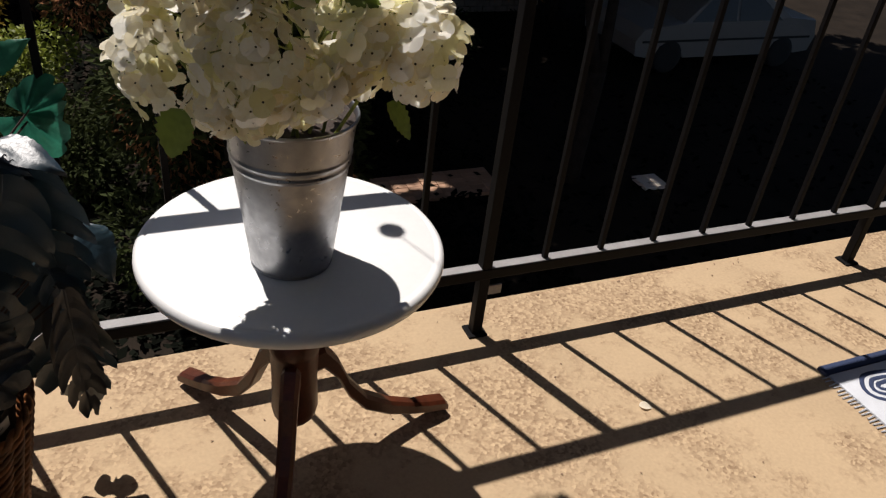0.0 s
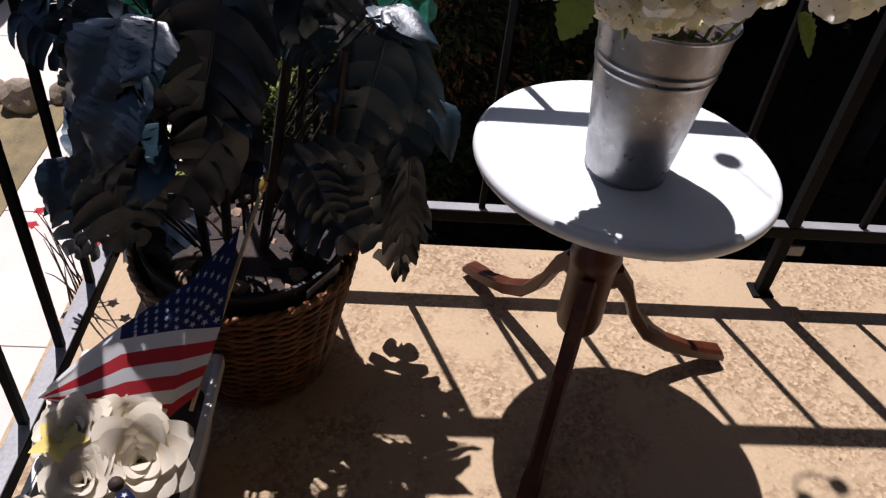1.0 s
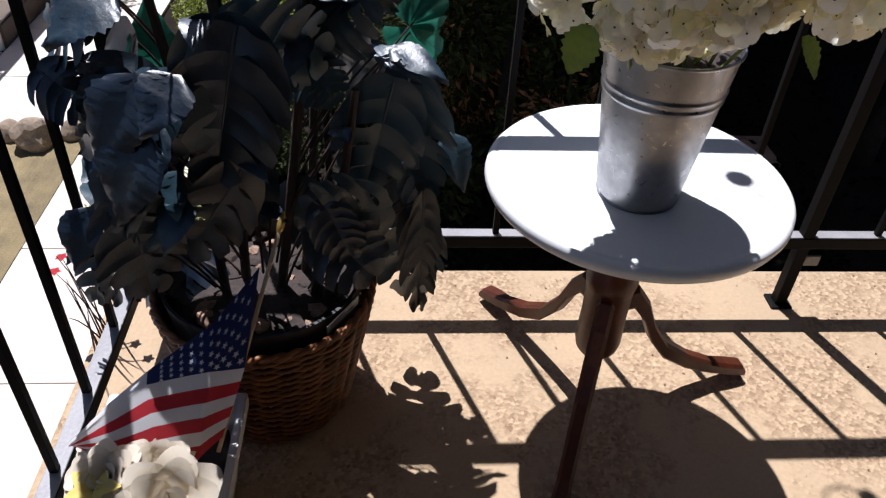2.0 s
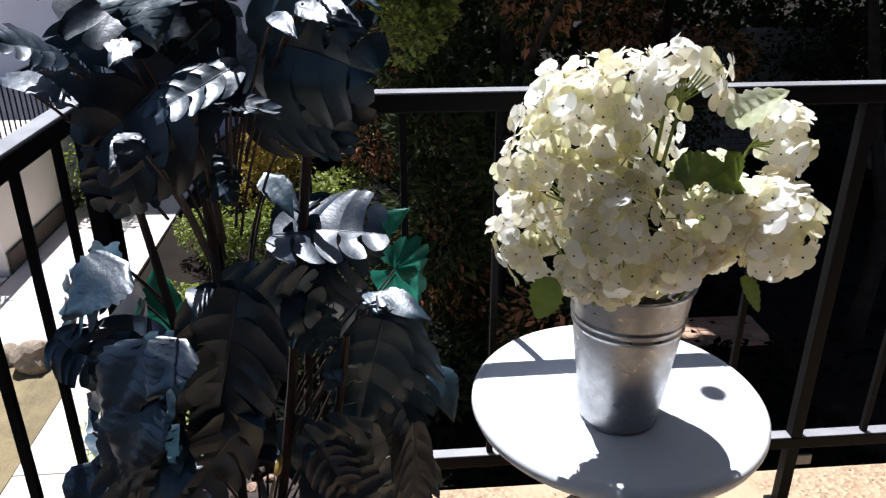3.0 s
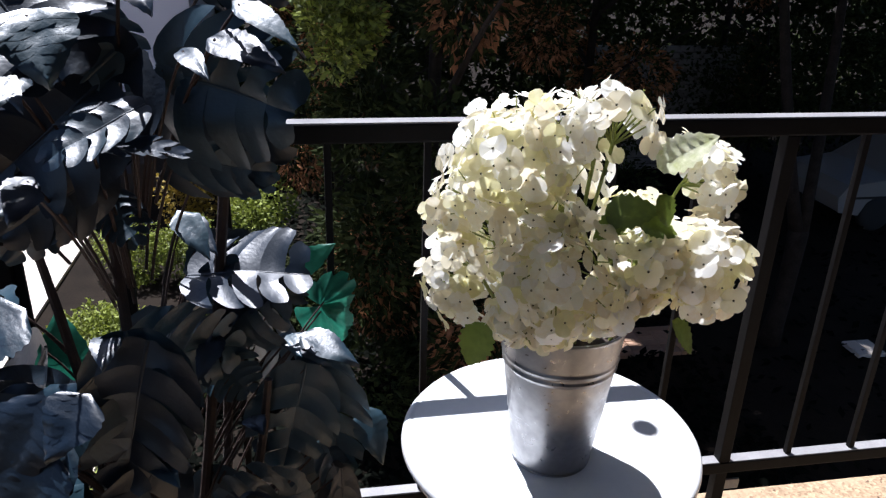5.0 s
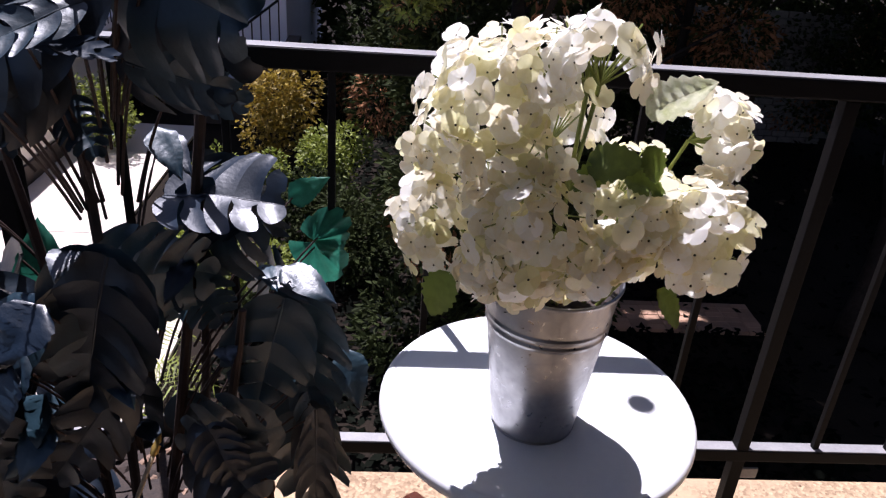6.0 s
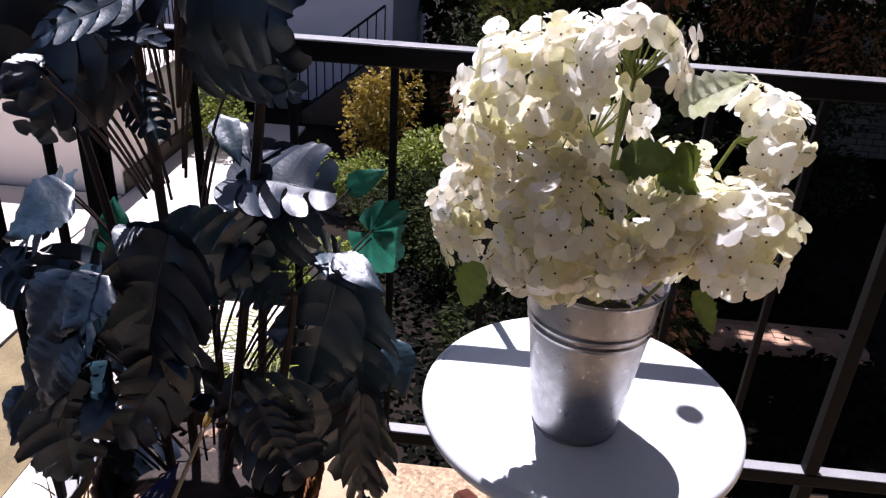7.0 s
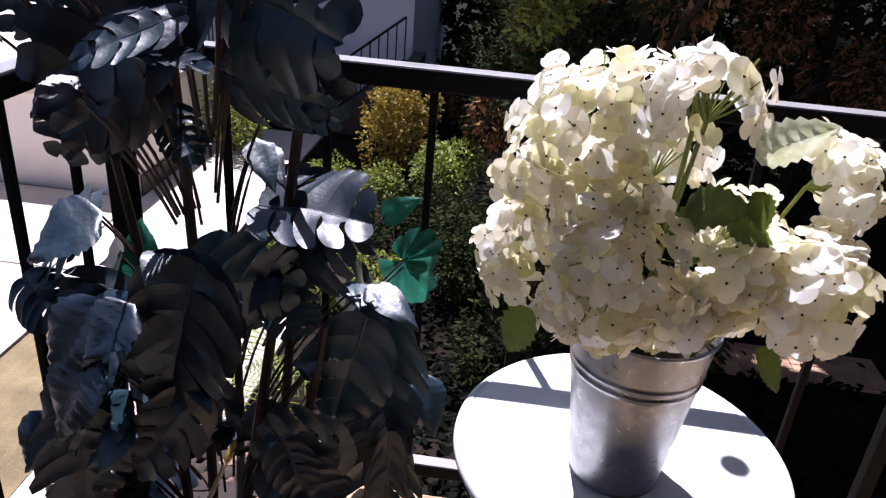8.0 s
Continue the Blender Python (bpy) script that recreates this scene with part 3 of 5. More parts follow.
def split_leaf(width, lobes=5, droop=0.16, seed=0):
    """A monstera blade along +y, 1 long: a heart-shaped outline slit into broad lobes that sweep to the tip, pleated along the veins."""
    r = random.Random(seed)
    lobes = r.choice((5, 5, 6))
    v, f = [], []
    ph = Vector((r.uniform(0, 50), r.uniform(0, 50), 0))
    bow, twist = r.uniform(0.1, 0.3), r.uniform(-0.12, 0.12)

    def half(u):
        return width * max(0.04, math.sin(math.pi * min(1, (u * 0.80 + 0.20)) ** 0.9) ** 0.6)

    for s in (-1, 1):
        for k in range(lobes):
            u0, u1 = k / lobes, (k + 1) / lobes
            cut, deep = r.uniform(0.5, 0.92), r.uniform(0.1, 0.65)
            hole = r.random() < 0.26
            sag = r.uniform(-0.05, 0.16)
            reach = r.uniform(0.9, 1.08)
            base = len(v)
            for j, w in enumerate((0.0, 0.12, 0.26, 0.42, 0.6, 0.78, 0.92, 1.0)):
                shrink = 0.0 if w < cut else (w - cut) / (1 - cut) * 0.5 * deep
                if hole and j in (2, 3):
                    shrink = 0.34
                if w > 0.9:
                    shrink += 0.05 if w < 1 else 0.2
                for i, e in enumerate((0.0, 0.25, 0.5, 0.75, 1.0)):
                    u = u0 + (u1 - u0) * (0.5 + (e - 0.5) * (1 - min(0.9, shrink)))
                    x = s * w * reach * (half(u) * 0.6 + half((u0 + u1) / 2) * 0.4)
                    y = u + 0.34 * w * w * (1 - 0.8 * u) - 0.45 * w * max(0, 0.34 - u)
                    z = 0.26 * w * width - bow * width * w * w - droop * u ** 1.8 - sag * w * w * width + twist * s * w * u * width
                    z += (0.006, -0.003, -0.008, -0.003, 0.006)[i] * min(1, w * 5) + 0.13 * width * noise.noise(Vector((x * 3, y * 3, 0)) + ph)
                    v.append((x, y, z))
            for j in range(7):
                for i in range(4):
                    p = base + j * 5 + i
                    q = (p, p + 1, p + 6, p + 5)
                    f.append(q if s > 0 else tuple(reversed(q)))
    base = len(v)
    for i in range(9):
        u = i / 8
        for x, z in ((-0.012, 0.004), (0, 0.014), (0.012, 0.004)):
            v.append((x * (1.1 - u), u, z * (1.1 - u) - droop * u ** 1.8 + 0.10 * width * noise.noise(Vector((0, u * 3, 0)) + ph)))
    for i in range(8):
        for j in range(2):
            p = base + i * 3 + j
            f.append((p, p + 1, p + 4, p + 3))
    return v, f


def lobed_fan(width, seed=0):
    """A round pleated fan along +y on radiating veins, notched at the rim."""
    v, f = [(0, 0, 0)], []
    n, rings = 25, 6
    for i in range(n):
        a = math.radians(-100 + 200 * i / (n - 1))
        rim = (0.62 + 0.38 * math.cos(a * 0.75)) * (1.0 if i % 4 else 0.90)
        for j in range(1, rings + 1):
            d = rim * j / rings
            v.append((d * math.sin(a) * width * 1.35, d * math.cos(a), (0.10 if i % 4 == 0 else 0.0) * d - 0.16 * d * d - 0.1 * abs(math.sin(a)) * d * d))
    for i in range(n - 1):
        p = 1 + i * rings
        f.append((0, p + rings, p))
        for j in range(rings - 1):
            f.append((p + j, p + rings + j, p + rings + j + 1, p + j + 1))
    return v, f


def fan_leaf(width, droop=0.2, seed=0, ribs=18):
    """An undivided blade along +y with pleated veins."""
    r = random.Random(seed)
    v, f = [], []
    for i in range(ribs + 1):
        u = i / ribs
        w = width * (1.12 * math.sin(math.pi * (0.05 + 0.95 * u) ** 0.62) ** 0.75 * (1 - u) ** 0.18 * (1 + r.uniform(-0.07, 0.07)) if u < 1 else 0.01)
        for s in (-1, -0.66, -0.33, 0, 0.33, 0.66, 1):
            v.append((s * w, u + 0.10 * abs(s) * (1 - u), 0.3 * abs(s) * w - 0.25 * width * s * s - droop * u * u + (0.05 if i % 2 else -0.05) * min(1.0, 2.5 * width) * abs(s) * (1.25 - abs(s)) + 0.12 * width * noise.noise(Vector((s * 1.5, u * 3.5, seed * 3.1))) + r.uniform(-0.004, 0.004)))
    for i in range(ribs):
        for j in range(6):
            p = i * 7 + j
            f.append((p, p + 1, p + 8, p + 7))
    return v, f


LEAF_COUNT = [0]


def leaf(kind, base, tip, half_width, normal, material="leaf", scale=1.0):
    LEAF_COUNT[0] += 1
    n = LEAF_COUNT[0]
    b, t = Vector(base), Vector(tip)
    w = half_width / max(0.05, (t - b).length)
    vf = split_leaf(w, seed=n) if kind == "split" else lobed_fan(w, seed=n) if kind == "fan" else fan_leaf(w, seed=n)
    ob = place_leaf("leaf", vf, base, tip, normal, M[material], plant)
    # a stalk back to the nearest cane
    root = Vector((BASKET[0] + 0.35 * (b.x - BASKET[0]), BASKET[1] + 0.35 * (b.y - BASKET[1]), max(0.28, b.z - 0.16 - 0.25 * (b - Vector((*BASKET, b.z))).length)))
    part("stalk", tube(bend(root, b + (b - t).normalized() * -0.01, (0, 0, 0.02)), [0.0024, 0.0023, 0.0022, 0.0022, 0.002, 0.0019, 0.0018, 0.0016], 6), M["bark"], plant)
    return ob


CANES = (((-0.206, 1.325), (-0.180, 1.206), 1.379), ((-0.146, 1.295), (0.020, 1.300), 1.500), ((-0.106, 1.345), (-0.047, 1.308), 0.917), ((-0.236, 1.295), (-0.275, 1.249), 0.928), ((-0.096, 1.275), (0.008, 1.275), 0.681))
for (x0, y0), (x1, y1), top in CANES:
    part("cane", tube(bend((x0, y0, 0.21), (x1, y1, top), (0.012, 0.0, 0)), [0.009, 0.0088, 0.0085, 0.008, 0.0078, 0.0075, 0.007, 0.006], 8), M["bark"], plant, "brown cane")
leaf("split", (-0.232, 1.126, 1.267), (-0.147, 1.055, 1.183), 0.097, (0.12, -0.48, 0.87))
leaf("split", (-0.094, 1.151, 1.192), (-0.267, 1.068, 1.055), 0.090, (-0.314, -0.949, -0.027))
leaf("split", (-0.083, 1.174, 1.170), (0.064, 1.080, 1.129), 0.097, (-0.108, -0.994, -0.021))
leaf("split", (-0.107, 1.214, 1.061), (0.053, 1.143, 1.079), 0.073, (-0.108, -0.994, -0.021))
leaf("split", (-0.321, 1.280, 0.826), (-0.450, 1.287, 0.731), 0.091, (0.15, -0.31, 0.94))
leaf("entire", (-0.280, 1.298, 0.667), (-0.286, 1.301, 0.791), 0.040, (0.175, -0.983, 0.059), "backlit_blade")
leaf("split", (-0.253, 1.295, 0.668), (-0.391, 1.267, 0.484), 0.078, (0.09, -0.25, 0.96))
leaf("split", (-0.096, 1.303, 0.847), (0.075, 1.248, 0.890), 0.084, (-0.05, -0.37, 0.93))
leaf("split", (-0.073, 1.321, 0.775), (0.039, 1.282, 0.819), 0.090, (-0.108, -0.994, -0.021))
leaf("entire", (-0.271, 1.206, 1.269), (-0.307, 1.188, 1.252), 0.056, (-0.111, -0.983, 0.147), "backlit_blade")
leaf("split", (-0.327, 1.372, 0.625), (-0.463, 1.369, 0.475), 0.078, (-0.377, -0.926, -0.028))
leaf("split", (-0.296, 1.288, 0.751), (-0.484, 1.316, 0.431), 0.109, (0.12, -0.26, 0.96))
leaf("split", (-0.296, 1.288, 0.609), (-0.499, 1.364, 0.260), 0.071, (0.11, -0.22, 0.97))
leaf("split", (0.073, 1.346, 0.504), (0.096, 1.356, 0.143), 0.083, (-0.10, -0.22, 0.97))
leaf("split", (-0.164, 1.149, 1.056), (-0.289, 1.114, 1.041), 0.083, (-0.108, -0.994, -0.021))
leaf("split", (-0.300, 1.178, 0.659), (-0.389, 1.217, 0.331), 0.116, (0.10, -0.21, 0.97))
leaf("entire", (0.054, 1.440, 0.787), (0.113, 1.427, 0.835), 0.021, (-0.109, -0.871, 0.479), "backlit_blade")
leaf("fan", (0.092, 1.469, 0.703), (0.143, 1.452, 0.758), 0.034, (-0.013, -0.949, 0.315), "backlit_blade")
leaf("fan", (0.090, 1.469, 0.700), (0.117, 1.466, 0.616), 0.046, (-0.210, -0.927, 0.310), "backlit_blade")
leaf("split", (0.062, 1.251, 0.488), (-0.077, 1.188, 0.462), 0.090, (-0.01, -1.00, -0.02))
leaf("split", (-0.119, 1.311, 0.793), (-0.158, 1.235, 0.668), 0.075, (-0.01, -1.00, -0.07))
leaf("split", (-0.285, 1.351, 0.325), (-0.308, 1.244, 0.292), 0.087, (0.03, -1.00, -0.07))
leaf("split", (0.065, 1.435, 0.623), (-0.058, 1.495, 0.635), 0.085, (-0.25, -0.95, -0.18))
leaf("split", (-0.114, 1.248, 0.534), (-0.313, 1.308, 0.531), 0.124, (-0.18, -0.97, -0.12))
leaf("split", (-0.096, 1.309, 0.502), (0.016, 1.278, 0.315), 0.086, (-0.39, -0.92, -0.12))
leaf("split", (-0.185, 1.236, 0.766), (-0.024, 1.263, 0.725), 0.097, (0.15, -0.96, -0.22))
leaf("split", (-0.103, 1.367, 0.863), (0.026, 1.381, 0.802), 0.066, (0.06, -0.99, -0.15))
leaf("split", (-0.272, 1.280, 0.699), (-0.313, 1.175, 0.633), 0.109, (0.17, -0.98, -0.10))
leaf("split", (-0.461, 1.347, 0.461), (-0.314, 1.391, 0.463), 0.092, (0.10, -0.24, 0.97))
leaf("split", (-0.314, 1.354, 0.645), (-0.415, 1.289, 0.618), 0.065, (0.12, -0.27, 0.95))
leaf("split", (-0.071, 1.160, 1.174), (0.051, 1.120, 1.117), 0.041, (-0.01, -0.99, -0.11))
leaf("split", (-0.141, 1.140, 1.062), (-0.260, 1.100, 0.987), 0.056, (0.47, -0.88, 0.09))
leaf("split", (-0.118, 1.140, 1.191), (-0.269, 1.100, 1.058), 0.036, (0.02, -1.00, -0.08))
leaf("split", (-0.184, 1.220, 1.256), (-0.105, 1.180, 1.137), 0.045, (0.11, -0.98, -0.13))
leaf("split", (-0.133, 1.170, 0.818), (-0.191, 1.130, 0.597), 0.090, (-0.04, -0.95, 0.31))
leaf("split", (0.066, 1.300, 0.690), (0.019, 1.260, 0.501), 0.080, (0.06, -0.88, 0.47))
leaf("split", (-0.068, 1.300, 0.712), (-0.021, 1.260, 0.664), 0.047, (0.15, -0.94, 0.30))
leaf("split", (-0.104, 1.340, 0.845), (0.071, 1.300, 0.798), 0.029, (-0.14, -0.91, 0.38))
leaf("split", (-0.062, 1.270, 1.029), (0.036, 1.230, 1.004), 0.034, (-0.20, -0.97, 0.13))
leaf("split", (-0.272, 1.170, 1.183), (-0.313, 1.130, 1.092), 0.040, (0.29, -0.94, -0.20))
leaf("split", (-0.280, 1.220, 0.718), (-0.356, 1.180, 0.655), 0.056, (0.24, -0.96, 0.17))
leaf("split", (0.082, 1.320, 0.712), (0.118, 1.280, 0.458), 0.066, (0.03, -0.97, 0.26))
leaf("split", (0.099, 1.300, 0.493), (0.124, 1.260, 0.209), 0.041, (0.22, -0.96, 0.18))
leaf("split", (-0.162, 1.180, 0.828), (-0.150, 1.140, 0.615), 0.086, (0.21, -0.97, 0.11))
leaf("split", (-0.147, 1.170, 0.614), (-0.242, 1.130, 0.456), 0.063, (0.37, -0.92, 0.08))
leaf("split", (-0.321, 1.270, 0.695), (-0.383, 1.230, 0.615), 0.039, (0.30, -0.92, 0.24))
leaf("split", (-0.208, 1.170, 1.057), (-0.293, 1.130, 1.006), 0.035, (0.32, -0.94, 0.08))
leaf("split", (-0.165, 1.200, 1.011), (-0.124, 1.160, 0.957), 0.032, (0.44, -0.89, 0.13))
leaf("split", (-0.081, 1.170, 1.066), (0.039, 1.130, 1.045), 0.035, (0.44, -0.89, -0.15))
leaf("split", (-0.299, 1.120, 0.597), (-0.280, 1.080, 0.434), 0.070, (0.41, -0.83, 0.37))
leaf("split", (0.114, 1.270, 0.504), (0.122, 1.230, 0.335), 0.035, (0.26, -0.82, 0.51))
leaf("split", (-0.059, 1.220, 0.475), (0.040, 1.180, 0.384), 0.072, (0.16, -0.91, 0.37))
leaf("split", (-0.235, 1.170, 1.253), (-0.286, 1.130, 1.233), 0.045, (0.20, -0.95, -0.26))
leaf("split", (-0.036, 1.220, 1.255), (0.061, 1.180, 1.240), 0.030, (0.02, -0.98, -0.20))
leaf("split", (-0.219, 1.170, 1.038), (-0.270, 1.130, 0.948), 0.060, (0.54, -0.84, -0.06))
leaf("split", (-0.048, 1.220, 0.521), (0.003, 1.180, 0.424), 0.047, (0.03, -0.90, 0.44))
leaf("split", (-0.330, 1.220, 0.474), (-0.401, 1.180, 0.318), 0.035, (0.20, -0.91, 0.37))
leaf("split", (-0.417, 1.220, 0.730), (-0.342, 1.180, 0.692), 0.051, (0.37, -0.87, 0.31))
leaf("entire", (-0.196, 1.130, 1.235), (-0.168, 1.070, 1.184), 0.043, (0.05, -0.44, 0.90))
leaf("split", (-0.021, 1.150, 1.205), (0.053, 1.090, 1.199), 0.021, (-0.06, -0.46, 0.89))
leaf("entire", (0.008, 1.150, 1.240), (0.073, 1.090, 1.220), 0.013, (-0.05, -0.51, 0.86))
leaf("split", (-0.098, 1.170, 1.128), (-0.204, 1.110, 1.090), 0.040, (0.07, -0.45, 0.89))
leaf("entire", (-0.219, 1.130, 1.054), (-0.238, 1.070, 1.043), 0.014, (0.08, -0.41, 0.91))
leaf("entire", (-0.110, 1.150, 1.269), (-0.071, 1.090, 1.252), 0.024, (0.02, -0.52, 0.85))
leaf("entire", (-0.301, 1.250, 0.833), (-0.394, 1.190, 0.792), 0.056, (0.13, -0.29, 0.95))
leaf("entire", (-0.214, 1.170, 0.761), (-0.344, 1.110, 0.584), 0.053, (0.10, -0.35, 0.93))
leaf("entire", (-0.232, 1.150, 0.615), (-0.297, 1.090, 0.516), 0.035, (0.05, -0.23, 0.97))
leaf("split", (-0.384, 1.250, 0.486), (-0.442, 1.190, 0.310), 0.048, (0.19, -0.22, 0.96))
leaf("split", (0.022, 1.330, 0.812), (-0.080, 1.270, 0.791), 0.032, (-0.07, -0.38, 0.92))
leaf("entire", (-0.057, 1.270, 0.768), (-0.088, 1.210, 0.734), 0.019, (-0.07, -0.36, 0.93))
leaf("entire", (0.036, 1.330, 0.724), (0.102, 1.270, 0.715), 0.020, (-0.09, -0.34, 0.94))
leaf("entire", (0.154, 1.330, 0.581), (0.186, 1.270, 0.504), 0.027, (-0.13, -0.26, 0.96))
leaf("entire", (-0.103, 1.310, 0.945), (-0.056, 1.250, 0.906), 0.021, (0.01, -0.40, 0.92))
leaf("entire", (-0.152, 1.180, 0.629), (-0.109, 1.120, 0.633), 0.017, (0.01, -0.22, 0.97))
leaf("entire", (-0.183, 1.180, 0.825), (-0.179, 1.120, 0.821), 0.018, (0.07, -0.31, 0.95))
leaf("entire", (0.056, 1.330, 0.726), (0.145, 1.270, 0.716), 0.026, (0.03, -0.35, 0.94))
leaf("entire", (-0.102, 1.330, 0.934), (-0.047, 1.270, 0.906), 0.019, (0.13, -0.36, 0.92))
leaf("split", (-0.209, 1.180, 1.082), (-0.086, 1.120, 1.103), 0.020, (0.23, -0.38, 0.89))
leaf("split", (0.083, 1.330, 0.548), (0.124, 1.270, 0.452), 0.036, (0.01, -0.27, 0.96))
leaf("entire", (-0.388, 1.190, 0.524), (-0.417, 1.130, 0.447), 0.033, (0.18, -0.11, 0.98))
leaf("entire", (-0.153, 1.230, 0.501), (-0.096, 1.170, 0.533), 0.018, (0.11, -0.13, 0.98))
leaf("entire", (-0.180, 1.230, 0.595), (-0.145, 1.170, 0.600), 0.012, (0.15, -0.20, 0.97))
leaf("entire", (0.028, 1.330, 0.728), (0.057, 1.270, 0.732), 0.014, (-0.03, -0.35, 0.94))
leaf("entire", (-0.024, 1.280, 0.611), (-0.003, 1.220, 0.638), 0.017, (-0.01, -0.29, 0.96))
leaf("entire", (-0.236, 1.130, 0.709), (-0.322, 1.070, 0.555), 0.041, (0.08, -0.24, 0.97))
leaf("entire", (-0.289, 1.160, 0.663), (-0.347, 1.100, 0.572), 0.035, (0.14, -0.30, 0.94))
leaf("entire", (-0.224, 1.130, 0.584), (-0.258, 1.070, 0.532), 0.026, (0.06, -0.24, 0.97))
leaf("entire", (-0.262, 1.150, 0.760), (-0.337, 1.090, 0.643), 0.047, (0.24, -0.20, 0.95))
leaf("entire", (-0.285, 1.130, 0.660), (-0.338, 1.070, 0.542), 0.037, (0.25, -0.17, 0.95))
leaf("entire", (-0.201, 1.130, 0.769), (-0.253, 1.070, 0.721), 0.037, (0.15, -0.33, 0.93))
leaf("entire", (-0.255, 1.120, 0.696), (-0.317, 1.060, 0.584), 0.051, (0.09, -0.27, 0.96))
leaf("entire", (-0.176, 1.060, 1.242), (-0.148, 1.000, 1.196), 0.039, (0.07, -0.46, 0.89))
leaf("split", (-0.080, 1.070, 1.148), (-0.174, 1.010, 1.116), 0.036, (0.09, -0.49, 0.87))
leaf("entire", (-0.015, 1.090, 1.212), (0.057, 1.030, 1.205), 0.021, (-0.10, -0.52, 0.85))
leaf("entire", (0.013, 1.080, 1.249), (0.076, 1.020, 1.227), 0.015, (-0.08, -0.48, 0.88))
leaf("entire", (-0.098, 1.090, 1.276), (-0.059, 1.030, 1.257), 0.023, (0.04, -0.53, 0.85))
leaf("split", (-0.271, 1.080, 1.159), (-0.303, 1.020, 1.192), 0.034, (0.27, -0.47, 0.84))
leaf("entire", (-0.341, 1.080, 1.139), (-0.248, 1.020, 1.137), 0.017, (0.19, -0.46, 0.87))
leaf("split", (-0.147, 1.070, 1.105), (-0.036, 1.010, 1.127), 0.019, (0.22, -0.38, 0.90))
leaf("entire", (-0.199, 1.070, 1.074), (-0.217, 1.010, 1.060), 0.017, (0.17, -0.45, 0.88))
leaf("entire", (-0.042, 1.080, 1.202), (-0.013, 1.020, 1.195), 0.012, (-0.07, -0.50, 0.86))
leaf("entire", (-0.212, 1.060, 1.185), (-0.175, 1.000, 1.171), 0.012, (0.12, -0.48, 0.87))
leaf("entire", (-0.197, 1.050, 1.072), (-0.198, 0.990, 1.063), 0.018, (0.33, -0.30, 0.89))
leaf("entire", (-0.186, 1.060, 1.181), (-0.195, 1.000, 1.172), 0.014, (0.16, -0.49, 0.85))

# sticker on the inner pot
tag = thing("label_sticker", "grey printed sticker on the plant liner inside the basket", "sticker", (-0.02, 1.19, 0.27))
bm = bmesh.new()
m_tag = Matrix.Translation((BASKET[0] + 0.180 * math.cos(-0.62), BASKET[1] + 0.180 * math.sin(-0.62), 0.296)) @ look((0, 0, 0), (-math.cos(-0.62), -math.sin(-0.62), 0.16)) @ pose(0, 0, 0, 0, 0, 6)
box(bm, (-0.042, -0.012, -0.0006), (0.042, 0.012, 0.0006))
bm.transform(m_tag)
part("paper", bm, M["paper"], tag)
for k, (x0, x1) in enumerate(((-0.034, 0.004), (-0.034, 0.028), (-0.034, 0.016))):
    bm = box(bmesh.new(), (x0, 0.006 - 0.007 * k - 0.0016, 0.0007), (x1, 0.006 - 0.007 * k + 0.0012, 0.0012))
    bm.transform(m_tag)
    part("print_bar", bm, M["ink"], tag)

# ---- small stick flag ----
flag = thing("stick_flag", "small stars-and-stripes cloth flag on a gilt-tipped stick, drooping over the planter", "flag", (-0.03, 1.10, 0.3))
TIP, FOOT = Vector((-0.107, 1.161, 0.500)), Vector((-0.193, 0.952, 0.248))
part("stick", tube([FOOT, TIP], 0.0035, 8), M["pale_wood"], flag)
way = (TIP - FOOT).normalized()
turn = way.to_track_quat("Z", "Y").to_matrix().to_4x4()
bm = lathe([(0.0036, 0.0), (0.0055, 0.004), (0.0062, 0.012), (0.0045, 0.024), (0.0, 0.034)], (0, 0, 0), 12)
bm.transform(Matrix.Translation(TIP) @ turn)
part("finial", bm, M["gold"], flag, "gilt spear tip", smooth=True)


UPPER = ((-0.135, 1.128, 0.460), (-0.199, 1.043, 0.420), (-0.289, 1.010, 0.360), (-0.352, 0.991, 0.310), (-0.401, 0.952, 0.275))
FOLD = ((-0.155, 1.038, 0.360), (-0.199, 1.014, 0.370), (-0.291, 1.009, 0.345), (-0.352, 0.990, 0.305), (-0.403, 0.954, 0.270))
LOWER = ((-0.187, 0.963, 0.270), (-0.216, 0.927, 0.260), (-0.269, 0.920, 0.260), (-0.317, 0.923, 0.258), (-0.404, 0.957, 0.262))


def along(line, u):
    k = min(3, int(u * 4))
    return Vector(line[k]).lerp(Vector(line[k + 1]), u * 4 - k)


def cloth(u, v):
    """A point of the hanging cloth: u along the fly, v from the upper edge over the fold to the lower edge."""
    p = along(UPPER, u).lerp(along(FOLD, u), v * 2) if v < 0.5 else along(FOLD, u).lerp(along(LOWER, u), v * 2 - 1)
    p += Vector((0.003, -0.022, 0.004)) * math.sin(math.pi * v) * (1 - 0.7 * u)
    p += Vector((0.002, -0.006, 0.003)) * math.sin(8.5 * u + 2.6 * v) * (1 - u)
    return p


